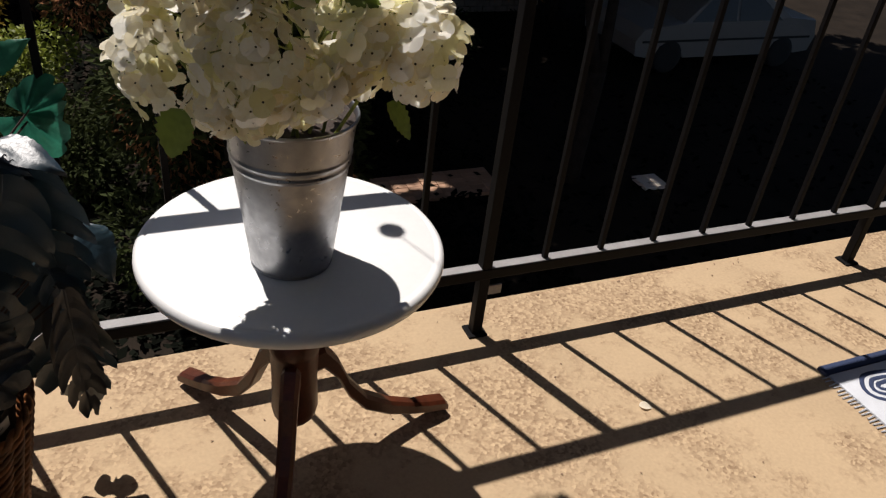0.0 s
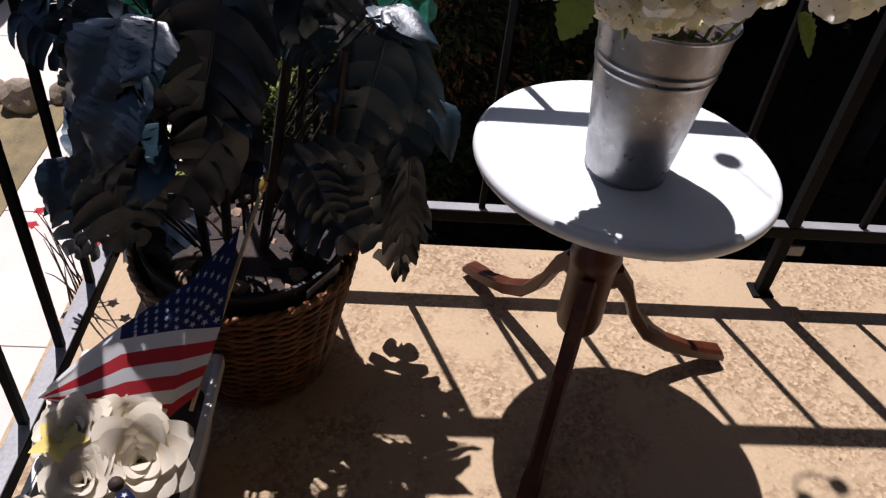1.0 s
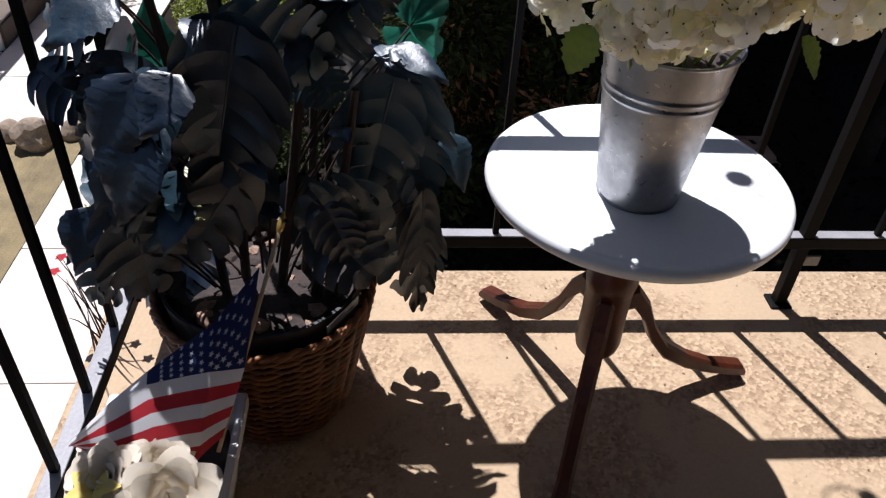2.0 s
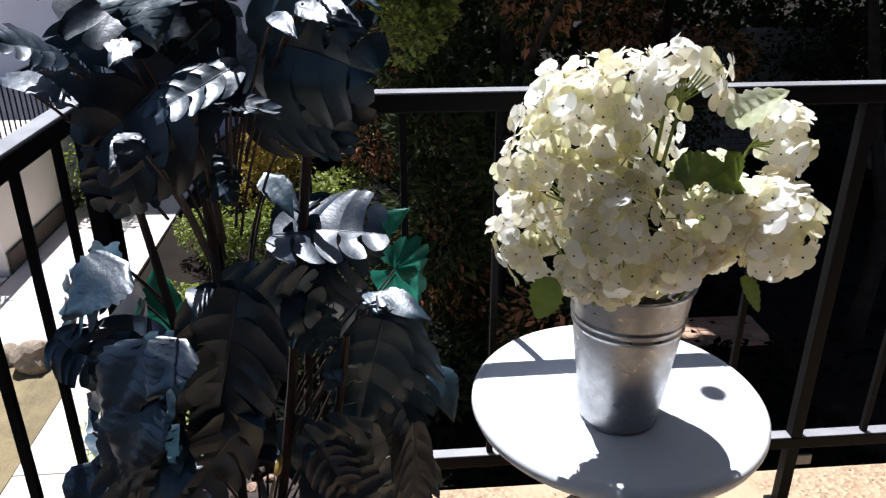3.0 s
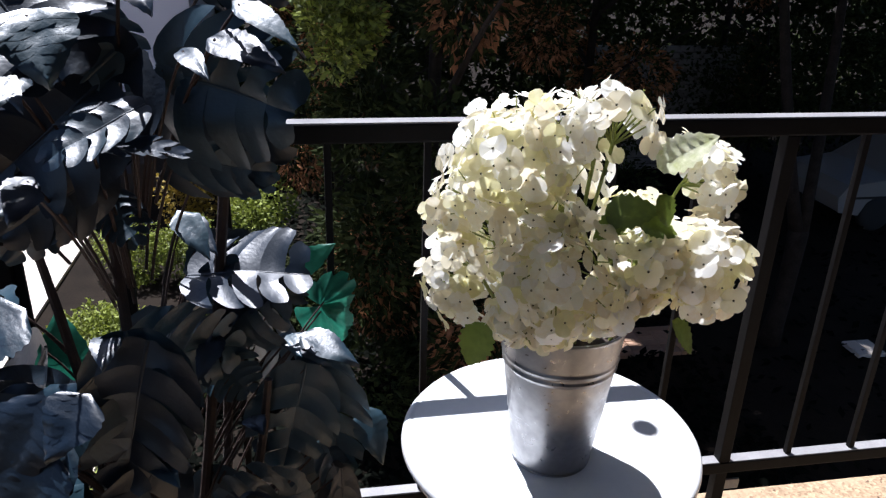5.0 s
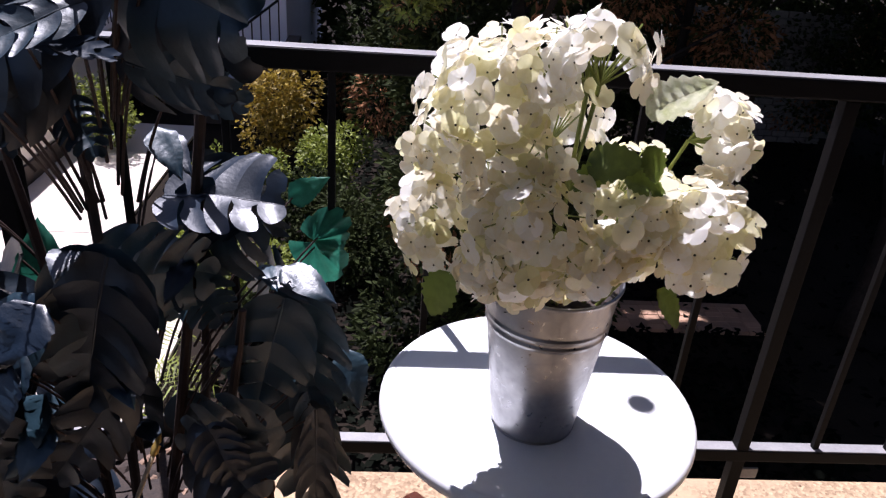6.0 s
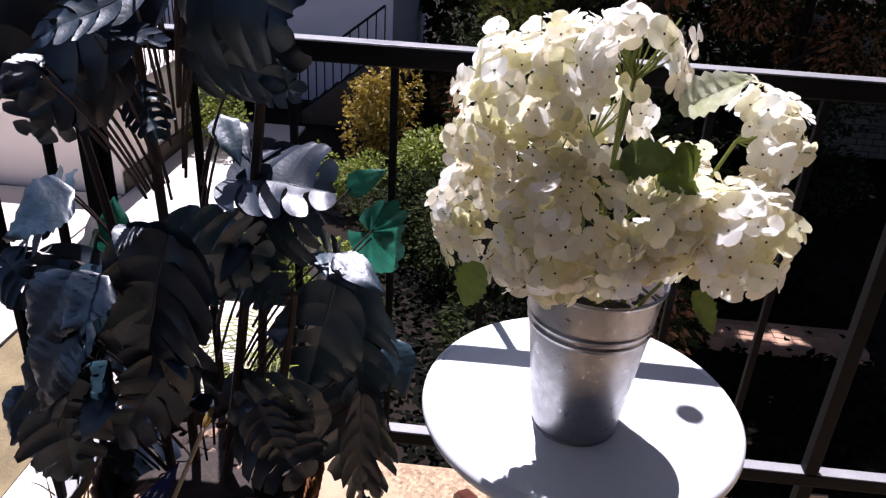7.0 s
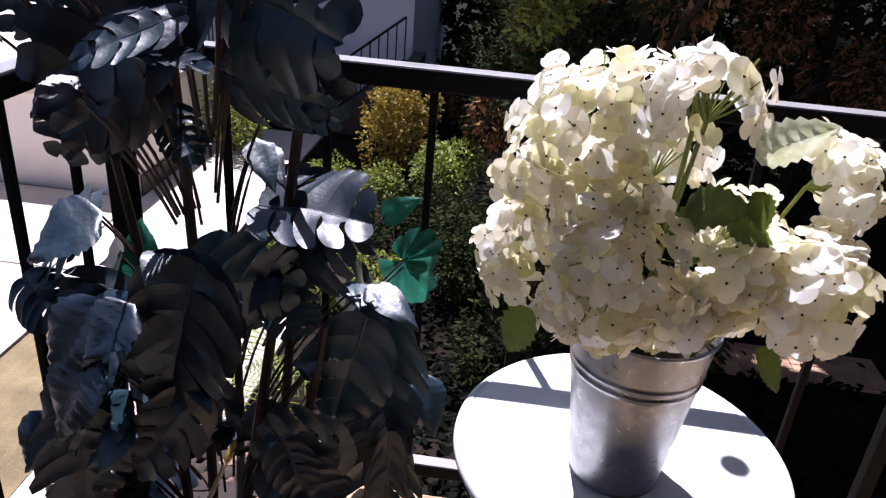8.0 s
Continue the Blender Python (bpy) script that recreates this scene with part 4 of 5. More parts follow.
NU, NV = 40, 24
verts = [cloth(i / NU, j / NV) for j in range(NV + 1) for i in range(NU + 1)]
faces, index = [], []
for j in range(NV):
    for i in range(NU):
        p = j * (NU + 1) + i
        faces.append((p, p + 1, p + NU + 2, p + NU + 1))
        stripe = (j - NV // 2) // 2
        index.append((2 if i < NU // 2 else 1) if j < NV // 2 else (1 if stripe % 2 == 0 else 0))
part("cloth", mesh_from("cloth", verts, faces, [M["red"], M["flag_white"], M["blue"]], index, smooth=True), None, flag)
for r in range(9):
    for c in range(6 if r % 2 == 0 else 5):
        u, v = 0.48 * (c + (0.5 if r % 2 == 0 else 1.0)) / 6.0, 0.49 * (r + 0.55) / 9.2
        p = cloth(u, v)
        du, dv = (cloth(u + 0.01, v) - p).normalized(), (cloth(u, v + 0.01) - p).normalized()
        nrm = dv.cross(du).normalized()
        if nrm.y > 0:
            nrm = -nrm
        pts = [p + nrm * 0.0012 + (du * math.cos(a) + dv * math.sin(a)) * (0.0062 if k % 2 == 0 else 0.0026) * (1.0 - 0.8 * u) for k, a in enumerate([math.pi * (0.2 * q) + 0.3 for q in range(10)])]
        pts.append(p + nrm * 0.0014)
        part("star", mesh_from("star", pts, [(k, (k + 1) % 10, 10) for k in range(10)], M["flag_white"]), None, flag)

furled = thing("stick_flag", "half-furled small starry flag on a knobbed stick above the roses", "flag", (-0.17, 0.72, 0.33))
KNOB, TAIL = Vector((-0.232, 0.768, 0.340)), Vector((-0.175, 0.560, 0.175))
part("stick", tube([KNOB, TAIL], 0.0035, 8), M["pale_wood"], furled)
bm = bmesh.new()
bmesh.ops.create_uvsphere(bm, u_segments=14, v_segments=10, radius=0.0095)
bm.transform(Matrix.Translation(KNOB))
part("finial", bm, M["bark"], furled, "dark round knob", smooth=True)


def furl(u, v):
    """A point of the gathered cloth: u down the stick, v across the folds."""
    p = KNOB.lerp(TAIL, 0.07 + 0.6 * u)
    return p + Vector((0.055 * v, 0.010 * v, -0.05 * v * v + 0.010)) + Vector((0, 0.005, 0.007)) * math.sin(9 * v + 2 * u)


verts = [furl(i / 16, j / 16) for j in range(17) for i in range(17)]
faces = [(j * 17 + i, j * 17 + i + 1, j * 17 + i + 18, j * 17 + i + 17) for j in range(16) for i in range(16)]
index = [2 if i < 10 else (j // 2) % 2 for j in range(16) for i in range(16)]
part("cloth", mesh_from("cloth", verts, faces, [M["red"], M["flag_white"], M["blue"]], index, smooth=True), None, furled)
for r in range(4):
    for c in range(5):
        p = furl(0.06 + 0.11 * c, 0.15 + 0.22 * r)
        pts = [p + Vector((0.0045 * math.cos(a) * (1 if k % 2 == 0 else 0.42), 0.0045 * math.sin(a) * (1 if k % 2 == 0 else 0.42), 0.003)) for k, a in enumerate([math.pi * 0.2 * q for q in range(10)])]
        part("star", mesh_from("star", pts + [p + Vector((0, 0, 0.0034))], [(k, (k + 1) % 10, 10) for k in range(10)], M["flag_white"]), None, furled)

# ---- white trough with ivory roses ----
trough = thing("planter_trough", "white plastic window-box trough standing along the side railing", "planter", (-0.29, 0.785, 0))
bm = bmesh.new()
outer = [(-0.405, 0.46), (-0.178, 0.46), (-0.178, 1.11), (-0.405, 1.11)]
def ring(inset, z):
    return [bm.verts.new((x + (inset if x < -0.3 else -inset), y + (inset if y < 0.7 else -inset), z)) for x, y in outer]
levels = [ring(0.035, 0.0), ring(0.012, 0.165), ring(0.0, 0.17), ring(0.0, 0.20), ring(0.013, 0.20), ring(0.018, 0.16), ring(0.03, 0.11)]
for a, b in zip(levels, levels[1:]):
    for k in range(4):
        bm.faces.new((a[k], a[(k + 1) % 4], b[(k + 1) % 4], b[k]))
bm.faces.new(list(reversed(levels[0])))
bm.faces.new(levels[-1])
bmesh.ops.bevel(bm, geom=bm.edges[:], offset=0.003, segments=2, affect="EDGES")
bmesh.ops.recalc_face_normals(bm, faces=bm.faces[:])
part("box", bm, M["trough"], trough)
part("soil", box(bmesh.new(), (-0.374, 0.492, 0.111), (-0.208, 1.078, 0.15), 0.01), M["soil"], trough, "dark planting soil")


def petal_mesh(k):
    r = random.Random(40 + k)
    v, f = [], []
    for i in range(6):
        u = i / 5
        w = 0.62 * math.sin(math.pi * (0.12 + 0.75 * u)) ** 0.8
        for j in range(5):
            s = (j - 2) / 2
            v.append((s * w, 0.32 * s * s * w - 0.22 * u * u - (0.25 * max(0, u - 0.75) * 2) + r.uniform(-0.015, 0.015), u * (1 - 0.10 * s * s)))
    for i in range(5):
        for j in range(4):
            p = i * 5 + j
            f.append((p, p + 1, p + 6, p + 5))
    return mesh_from("petal", v, f, M["rose"], smooth=True)


PETALS = [petal_mesh(k) for k in range(4)]
rnd = random.Random(8)


def rose(centre, size, aim, opened=1.0):
    c = Vector(centre)
    foot = Vector((max(-0.36, min(-0.22, c.x)), max(0.50, min(1.06, c.y)), 0.14))
    ob = thing("rose", "full-blown ivory artificial rose standing in the white trough", "flower", foot, group="roses in the trough")
    part("stem", tube(bend(foot, c - Vector(aim).normalized() * size * 0.3, (0, 0, 0)), 0.003, 6), M["stem"], ob)
    turn = Vector(aim).normalized().to_track_quat("Z", "Y").to_matrix().to_4x4()
    for layer, (n, rad, lean, s) in enumerate(((3, 0.05, 4, 0.42), (4, 0.13, 14, 0.50), (5, 0.22, 28, 0.58), (6, 0.30, 46, 0.66), (7, 0.36, 66, 0.74))):
        for k in range(n):
            m = Matrix.Translation(c) @ turn @ pose(0, 0, 0, 0, 0, 360 * (k + 0.5 * (layer % 2)) / n + rnd.uniform(-9, 9)) @ Matrix.Translation((0, -rad * size, -0.35 * size)) @ pose(0, 0, 0, lean * opened + rnd.uniform(-6, 6), 0, 0) @ Matrix.Diagonal((s * size * 1.15, s * size, s * size * 1.25, 1))
            pe = new("petal", rnd.choice(PETALS))
            pe.parent = ob
            pe.matrix_parent_inverse = Matrix.Translation(-foot)
            pe.matrix_basis = m
    return ob


rose((-0.366, 0.907, 0.264), 0.046, (-0.500, -0.200, 0.800), 1.15)
rose((-0.236, 0.849, 0.271), 0.060, (0.250, -0.550, 0.750))
rose((-0.295, 0.943, 0.260), 0.046, (-0.100, -0.200, 0.950))
rose((-0.304, 0.817, 0.271), 0.050, (0.000, -0.400, 0.900), 1.25)
rose((-0.364, 0.752, 0.240), 0.052, (-0.300, -0.200, 0.900))
rose((-0.266, 0.723, 0.247), 0.055, (0.100, -0.300, 0.900))
rose((-0.371, 0.968, 0.264), 0.040, (-0.500, -0.100, 0.850), 1.3)
rose((-0.331, 0.883, 0.289), 0.042, (-0.100, -0.500, 0.850), 1.2)
rose((-0.263, 0.910, 0.279), 0.044, (0.200, -0.300, 0.900), 1.1)

lily = thing("yellow_blossom", "small pale yellow blossom among the ivory roses", "flower", (-0.341, 0.856, 0.14))
part("stem", tube([(-0.341, 0.856, 0.14), (-0.341, 0.866, 0.281)], 0.0025, 6), M["stem"], lily)
for k in range(5):
    place_leaf("petal", heart_leaf(1, 0.34, teeth=0.0), (-0.341, 0.866, 0.281), (-0.341 + 0.036 * math.cos(k * 1.2566), 0.866 + 0.036 * math.sin(k * 1.2566), 0.298), (0, 0, 1), M["yellow"], lily)

# ---- woven rug ----
rug = thing("woven_rug", "navy and white patterned woven rug with fringed edge", "rug", (2.4, 0.6, 0))
RUG = (1.815, 2.60, -0.25, 1.165)
part("rug_field", box(bmesh.new(), (RUG[0], RUG[2], 0.0005), (RUG[1], RUG[3], 0.008), 0.002), M["rug_white"], rug)
part("border", box(bmesh.new(), (RUG[0] - 0.01, RUG[3] - 0.028, 0.001), (RUG[1], RUG[3] + 0.004, 0.0125), 0.002), M["rug_blue"], rug, "navy bound end")
for k in range(9):
    y = RUG[3] - 0.10 - 0.15 * k
    for q in range(4):
        cx = RUG[0] + 0.12 + 0.18 * q
        for s, r in ((1, 0.052), (2, 0.032), (3, 0.015)):
            pts = [(cx + r * 1.35 * math.cos(a) + 0.008 * math.sin(3 * a), y + r * math.sin(a) + 0.006 * math.cos(2 * a + q), 0.0085) for a in [2 * math.pi * i / 20 for i in range(21)]]
            part("motif", tube(pts, 0.0062, 4, flat=0.25), M["rug_blue"], rug)
bm = bmesh.new()
rnd = random.Random(3)
for k in range(120):
    y = RUG[3] - 0.03 - k * 0.0118
    tube([(RUG[0] + 0.002, y, 0.004), (RUG[0] - 0.022 - rnd.uniform(0, 0.008), y + rnd.uniform(-0.003, 0.003), 0.003)], 0.0022, 4, bm)
part("fringe", bm, M["rug_white"], rug, "white knotted fringe")

# ---- hanging ornament over the railing ----
orn = thing("hanging_ornament", "small round dark ornament hanging on a thin cord", "ornament", (0.47, 1.69, 1.56))
drop = Vector((0.629, 1.254, 0.545)) + Vector((-0.16, 0.43, 1.0)) * 1.02
bm = bmesh.new()
bmesh.ops.create_uvsphere(bm, u_segments=20, v_segments=12, radius=0.022)
bm.transform(Matrix.Translation(drop))
lathe([(0.006, 0.018), (0.005, 0.028), (0.002, 0.032)], drop, 12, bm)
part("ball", bm, M["iron"], orn, smooth=True)
part("cord", tube([drop + Vector((0, 0, 0.028)), (drop.x, drop.y, 2.55)], 0.0012, 5), M["iron"], orn)
part("bracket", tube([(drop.x, drop.y, 2.55), (drop.x, drop.y - 0.03, 2.62), (drop.x, 1.50, 2.66), (drop.x, 1.44, 2.66)], 0.006, 6), M["iron"], orn, "slim iron bracket under the soffit")

ring = thing("hanging_ornament", "small wire ring with a dark bead on a thin cord", "ornament", (0.63, 1.73, 1.70))
hook = Vector((0.905, 1.000, 0.0)) + Vector((-0.16, 0.43, 1.0)) * 1.70
circle = [hook + Vector((0.042 * math.cos(a), 0.042 * math.sin(a), 0.010 * math.sin(a))) for a in [2 * math.pi * i / 32 for i in range(33)]]
part("hoop", tube(circle, 0.003, 6), M["iron"], ring, "thin wire hoop")
for dx, dy in ((0.047, 0.012), (-0.030, -0.020)):
    bm = bmesh.new()
    bmesh.ops.create_uvsphere(bm, u_segments=16, v_segments=10, radius=0.019)
    bm.transform(Matrix.Translation(hook + Vector((dx, dy, 0.0))))
    part("bead", bm, M["iron"], ring, smooth=True)
part("cord", tube([hook + Vector((0, 0.042, 0.01)), (hook.x, hook.y, 2.55)], 0.001, 5), M["iron"], ring)
part("bracket", tube([(hook.x, hook.y, 2.55), (hook.x, 1.60, 2.66), (hook.x, 1.44, 2.66)], 0.005, 6), M["iron"], ring)

tuft = thing("grass_tuft", "dry grass tuft with small red blossoms at the slab corner", "grass", (-0.53, 1.40, 0))
rnd = random.Random(88)
for k in range(16):
    a = rnd.uniform(0, 6.283)
    base = Vector((-0.53 + rnd.uniform(-0.02, 0.02), 1.40 + rnd.uniform(-0.03, 0.03), 0))
    end = base + Vector((0.07 * math.cos(a), 0.07 * math.sin(a), rnd.uniform(0.10, 0.26)))
    part("blade", tube(bend(base, end, (0, 0, 0.02), 4), [0.0022, 0.002, 0.0016, 0.0012, 0.0006], 5), M["bark"], tuft)
    if k < 4:
        for q in range(5):
            place_leaf("petal", heart_leaf(1, 0.4, teeth=0.0, rows=4), end, end + Vector((0.013 * math.cos(q * 1.257), 0.013 * math.sin(q * 1.257), 0.004)), (0, 0, 1), M["red"], tuft, "small red petal")

# flecks of leaf and grit on the slab
litter = thing("floor_litter", "scattered dry leaf flecks and grit on the concrete", "litter", (0.8, 1.2, 0), kind="stuff")
rnd = random.Random(52)
vs, fs = [], []
for k in range(150):
    x, y = rnd.uniform(-0.55, 2.6), 1.65 - 0.75 * rnd.random() ** 2.2
    a, q = rnd.uniform(0, 6.283), rnd.uniform(0.0015, 0.0045)
    d, e = Vector((math.cos(a), math.sin(a), 0.3)) * q, Vector((-math.sin(a), math.cos(a), 0)) * q * 0.5
    p, i = Vector((x, y, 0.0025)), len(vs)
    vs += [p - d, p + e, p + d, p - e, p + Vector((0, 0, 0.0015))]
    fs += [(i, i + 1, i + 4), (i + 1, i + 2, i + 4), (i + 2, i + 3, i + 4), (i + 3, i, i + 4)]
part("fleck", mesh_from("fleck", vs, fs, M["moss"]), None, litter)["kind"] = "stuff"
chip = thing("dry_petal", "curled pale dry petal lying on the concrete", "petal", (1.26, 1.20, 0))
place_leaf("blade", heart_leaf(1, 0.4, teeth=0.0), (1.264, 1.196, 0.002), (1.291, 1.180, 0.006), (0, 0, 1), M["rose"], chip)

# ---- the yard ----
bm = bmesh.new()
bmesh.ops.create_grid(bm, x_segments=60, y_segments=60, size=60)
for v in bm.verts:
    v.co.z = GROUND - 0.02 + 0.03 * noise.noise(v.co * 0.4)
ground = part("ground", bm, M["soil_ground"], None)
tagged(ground, "leaf-littered soil, darkened to carry the deep shade of the yard", "ground", kind="structure")
bm = bmesh.new()
bmesh.ops.create_grid(bm, x_segments=40, y_segments=40, size=1)
for v in bm.verts:
    v.co = Vector((-3.95 + 0.60 * v.co.x, 3.2 + 4.7 * v.co.y, GROUND + 0.02 + 0.015 * noise.noise(v.co * 9)))
lawn = tagged(part("lawn", bm, M["grass"], None), "patchy dry yellow-green lawn", "lawn", kind="structure")


def flags(name, x0, x1, y0, y1, nx, ny, z, material, parent, gap=0.006):
    for i in range(nx):
        for j in range(ny):
            xa, xb = x0 + (x1 - x0) * i / nx + gap, x0 + (x1 - x0) * (i + 1) / nx - gap
            ya, yb = y0 + (y1 - y0) * j / ny + gap, y0 + (y1 - y0) * (j + 1) / ny - gap
            h = rnd.uniform(-0.003, 0.003)
            part(name, box(bmesh.new(), (xa, ya, z - 0.05), (xb, yb, z + h), 0.004), material, parent)


path = thing("path", "pale concrete garden path in square slabs", "path", (-1.7, 3, GROUND), kind="structure")
flags("slab", -3.33, -1.95, 1.0, 7.6, 1, 4, GROUND + 0.045, M["path"], path)
flags("slab", -5.1, -3.35, 7.95, 14.0, 1, 4, GROUND + 0.045, M["path"], path)
flags("slab", -13.9, -4.57, -0.5, 7.93, 5, 4, GROUND + 0.045, M["path"], path)
flags("slab", -13.9, -5.12, 7.95, 10.2, 4, 1, GROUND + 0.045, M["path"], path)
court = thing("brick_pavement", "small square of clay brick pavers among dark soil", "pavement", (3.7, 7.9, GROUND), kind="structure")
flags("brick", 2.85, 4.65, 7.60, 8.24, 9, 6, GROUND + 0.05, M["brick"], court, 0.004)
# pale slabs sized to a pool of sun, standing in for lit ground
pad = thing("pavement", "pale concrete pad cut to the size of a sun patch beside the parked car", "pavement", (6.75, 7.4, GROUND), kind="structure")
flags("slab", 6.60, 6.98, 7.25, 7.60, 2, 1, GROUND + 0.045, M["path"], pad)
for k, (x, y, r) in enumerate(((-3.85, 7.85, 0.22), (-3.50, 8.05, 0.15), (-4.2, 8.0, 0.14))):
    bm = bmesh.new()
    bmesh.ops.create_icosphere(bm, subdivisions=3, radius=r)
    for v in bm.verts:
        v.co = v.co * (1 + 0.3 * noise.noise(v.co * 7 + Vector((k, 0, 0)))) * Vector((1.25, 0.9, 0.65)).length / 1.7
    bm.transform(Matrix.Translation((x, y, GROUND + r * 0.6)))
    tagged(part("garden_rock", bm, M["tan_rock"], None), "rough tan garden rock on the lawn edge", "rock", "rocks by the lawn")


def leaf_cloud(blobs, n, size, seed, long=2.2, hang=0.0, keep=None):
    """Loose leaves scattered near the skins of ellipsoids: verts and faces."""
    r = np.random.default_rng(seed)
    vs, fs = [], []
    weights = np.array([b[3] * b[4] + b[4] * b[5] for b in blobs])
    pick = r.choice(len(blobs), n, p=weights / weights.sum())
    for k in pick:
        x, y, z, a, b, c = blobs[k]
        d = r.normal(size=3)
        d /= np.linalg.norm(d)
        q = r.uniform(0.45, 1.0) ** 0.5 * (1 + 0.18 * math.sin(5 * d[0] + 3 * k) * math.cos(4 * d[1] + k))
        p = Vector((x + a * d[0] * q, y + b * d[1] * q, z + c * d[2] * q))
        if keep and not keep(p):
            continue
        along = Vector((d[0] + r.normal() * 0.5, d[1] + r.normal() * 0.5, d[2] * 0.5 + r.normal() * 0.5 - hang)).normalized()
        side = along.orthogonal().normalized()
        side.rotate(Matrix.Rotation(r.uniform(0, 6.283), 3, along))
        s = size * r.uniform(0.6, 1.4)
        i = len(vs)
        fold = along.cross(side) * s * 0.12
        vs += [p, p + along * s * 0.5 * long * 0.5 + side * s * 0.35 + fold, p + along * s * 0.5 * long, p + along * s * 0.25 * long - side * s * 0.35 + fold]
        fs.append((i, i + 1, i + 2, i + 3))
    return vs, fs


def foliage(name, blobs, n, size, seed, material, parent, **kw):
    vs, fs = leaf_cloud(blobs, n, size, seed, **kw)
    ob = part(name, mesh_from(name, vs, fs, material), None, parent)
    ob["kind"] = "stuff"
    return ob


def branching(base, top, r0, r1, limbs, seed, parent):
    r = random.Random(seed)
    pts = bend(base, top, (r.uniform(-0.1, 0.1), r.uniform(-0.1, 0.1), 0), 8)
    part("trunk", tube(pts, [r0 + (r1 - r0) * k / 8 for k in range(9)], 10), M["trunk"], parent, smooth=True)
    for k in range(limbs):
        u = 0.35 + 0.6 * k / limbs
        p = Vector(base).lerp(Vector(top), u)
        a = k * 2.4 + r.uniform(-0.4, 0.4)
        e = p + Vector((math.cos(a), math.sin(a), 0.7)) * (Vector(top) - Vector(base)).length * 0.32
        part("limb", tube(bend(p, e, (0, 0, 0.1), 5), [r0 * 0.45, r0 * 0.38, r0 * 0.3, r0 * 0.22, r0 * 0.15, r0 * 0.1], 7), M["trunk"], parent)


def shrub(name, label, x, y, r, h, n, size, seed, material, z=GROUND):
    ob = thing(name, label, "shrub", (x, y, z))
    rr = random.Random(seed)
    part("stem", tube([(x, y, z - 0.02), (x + 0.03, y, z + h * 0.5)], [0.03, 0.012], 6), M["bark"], ob)
    blobs = [(x + rr.uniform(-0.5, 0.5) * r, y + rr.uniform(-0.5, 0.5) * r, z + h * rr.uniform(0.25, 0.8), r * 0.55, r * 0.55, h * 0.28) for _ in range(9)]
    foliage("crown", blobs, n, size, seed, material, ob, hang=0.1)
    return ob


# tall junipers close behind the balcony
for k, (x, y, r, top, seed) in enumerate(((1.25, 7.0, 1.35, 3.2, 1), (4.4, 11.8, 1.7, 3.6, 2), (0.55, 11.2, 1.1, 2.6, 3), (9.4, 16.5, 2.2, 4.2, 4), (0.0, 15.5, 1.2, 2.0, 7))):
    ob = thing("juniper_tree", "dark juniper with brown dead sprays inside, in shade", "tree", (x, y, GROUND), group="junipers behind the balcony")
    branching((x, y, GROUND - 0.05), (x + 0.1, y, top - 0.5), 0.10, 0.03, 7, seed, ob)
    rr = random.Random(seed)
    blobs = []
    for q in range(26):
        u = rr.random()
        w = r * (1 - 0.55 * u)
        a = rr.uniform(0, 6.283)
        blobs.append((x + w * 0.6 * math.cos(a), y + w * 0.6 * math.sin(a), GROUND + 0.3 + u * (top - GROUND - 0.6), w * 0.45, w * 0.45, 0.50))
    foliage("crown", blobs, 22000 if k == 0 else 9000, 0.062, seed, M["needles"], ob, long=3.2)
    if k == 0:
        # brighter shrub green on these tips stands in for sun on the juniper
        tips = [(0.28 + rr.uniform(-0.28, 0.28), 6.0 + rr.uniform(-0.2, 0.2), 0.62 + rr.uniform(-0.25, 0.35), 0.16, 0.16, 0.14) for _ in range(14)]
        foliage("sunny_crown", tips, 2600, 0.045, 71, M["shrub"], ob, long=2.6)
    foliage("dead_sprays", [(b[0], b[1] - 0.05, b[2], b[3] * 0.9, b[4], b[5]) for b in blobs[::3]], 3600, 0.062, seed + 50, M["brown_leaf"], ob, long=3.6, hang=0.5)

shrub("golden_shrub", "golden-tipped feathery shrub in sun", -1.67, 12.49, 0.68, 1.69, 3600, 0.067, 21, M["gold_shrub"])
shrub("round_shrub", "round green shrub with sunny yellow-green tips", -2.50, 10.56, 0.51, 0.83, 2600, 0.049, 22, M["shrub"])
shrub("round_shrub", "round green shrub with sunny yellow-green tips", -1.69, 10.57, 0.45, 0.84, 2400, 0.050, 23, M["shrub"])
shrub("hedge_shrub", "loose green shrub growing against the cream wall", -4.58, 12.61, 0.61, 1.17, 2500, 0.058, 24, M["shrub"])
shrub("hedge_shrub", "loose green shrub growing against the cream wall", -4.79, 15.26, 0.76, 1.16, 2200, 0.069, 25, M["shrub"])
shrub("low_shrub", "low dark green shrub near the corner of the path", -0.29, 8.61, 0.69, 1.04, 2800, 0.062, 26, M["needles"])
shrub("low_shrub", "low dark green shrub near the corner of the path", -0.55, 10.73, 0.65, 1.23, 2400, 0.065, 27, M["shrub"])

shrub("low_shrub", "loose yellow-green shrub beside the path", -1.43, 8.11, 0.56, 0.70, 2600, 0.060, 28, M["shrub"])
shrub("low_shrub", "loose yellow-green shrub beside the path", -2.33, 8.33, 0.60, 0.76, 2600, 0.060, 29, M["shrub"])
shrub("low_shrub", "low dark green shrub beside the path", -0.83, 9.50, 0.70, 0.93, 2600, 0.063, 30, M["needles"])
shrub("low_shrub", "low dark green shrub beside the path", -1.09, 7.37, 0.40, 0.50, 1800, 0.053, 33, M["needles"])

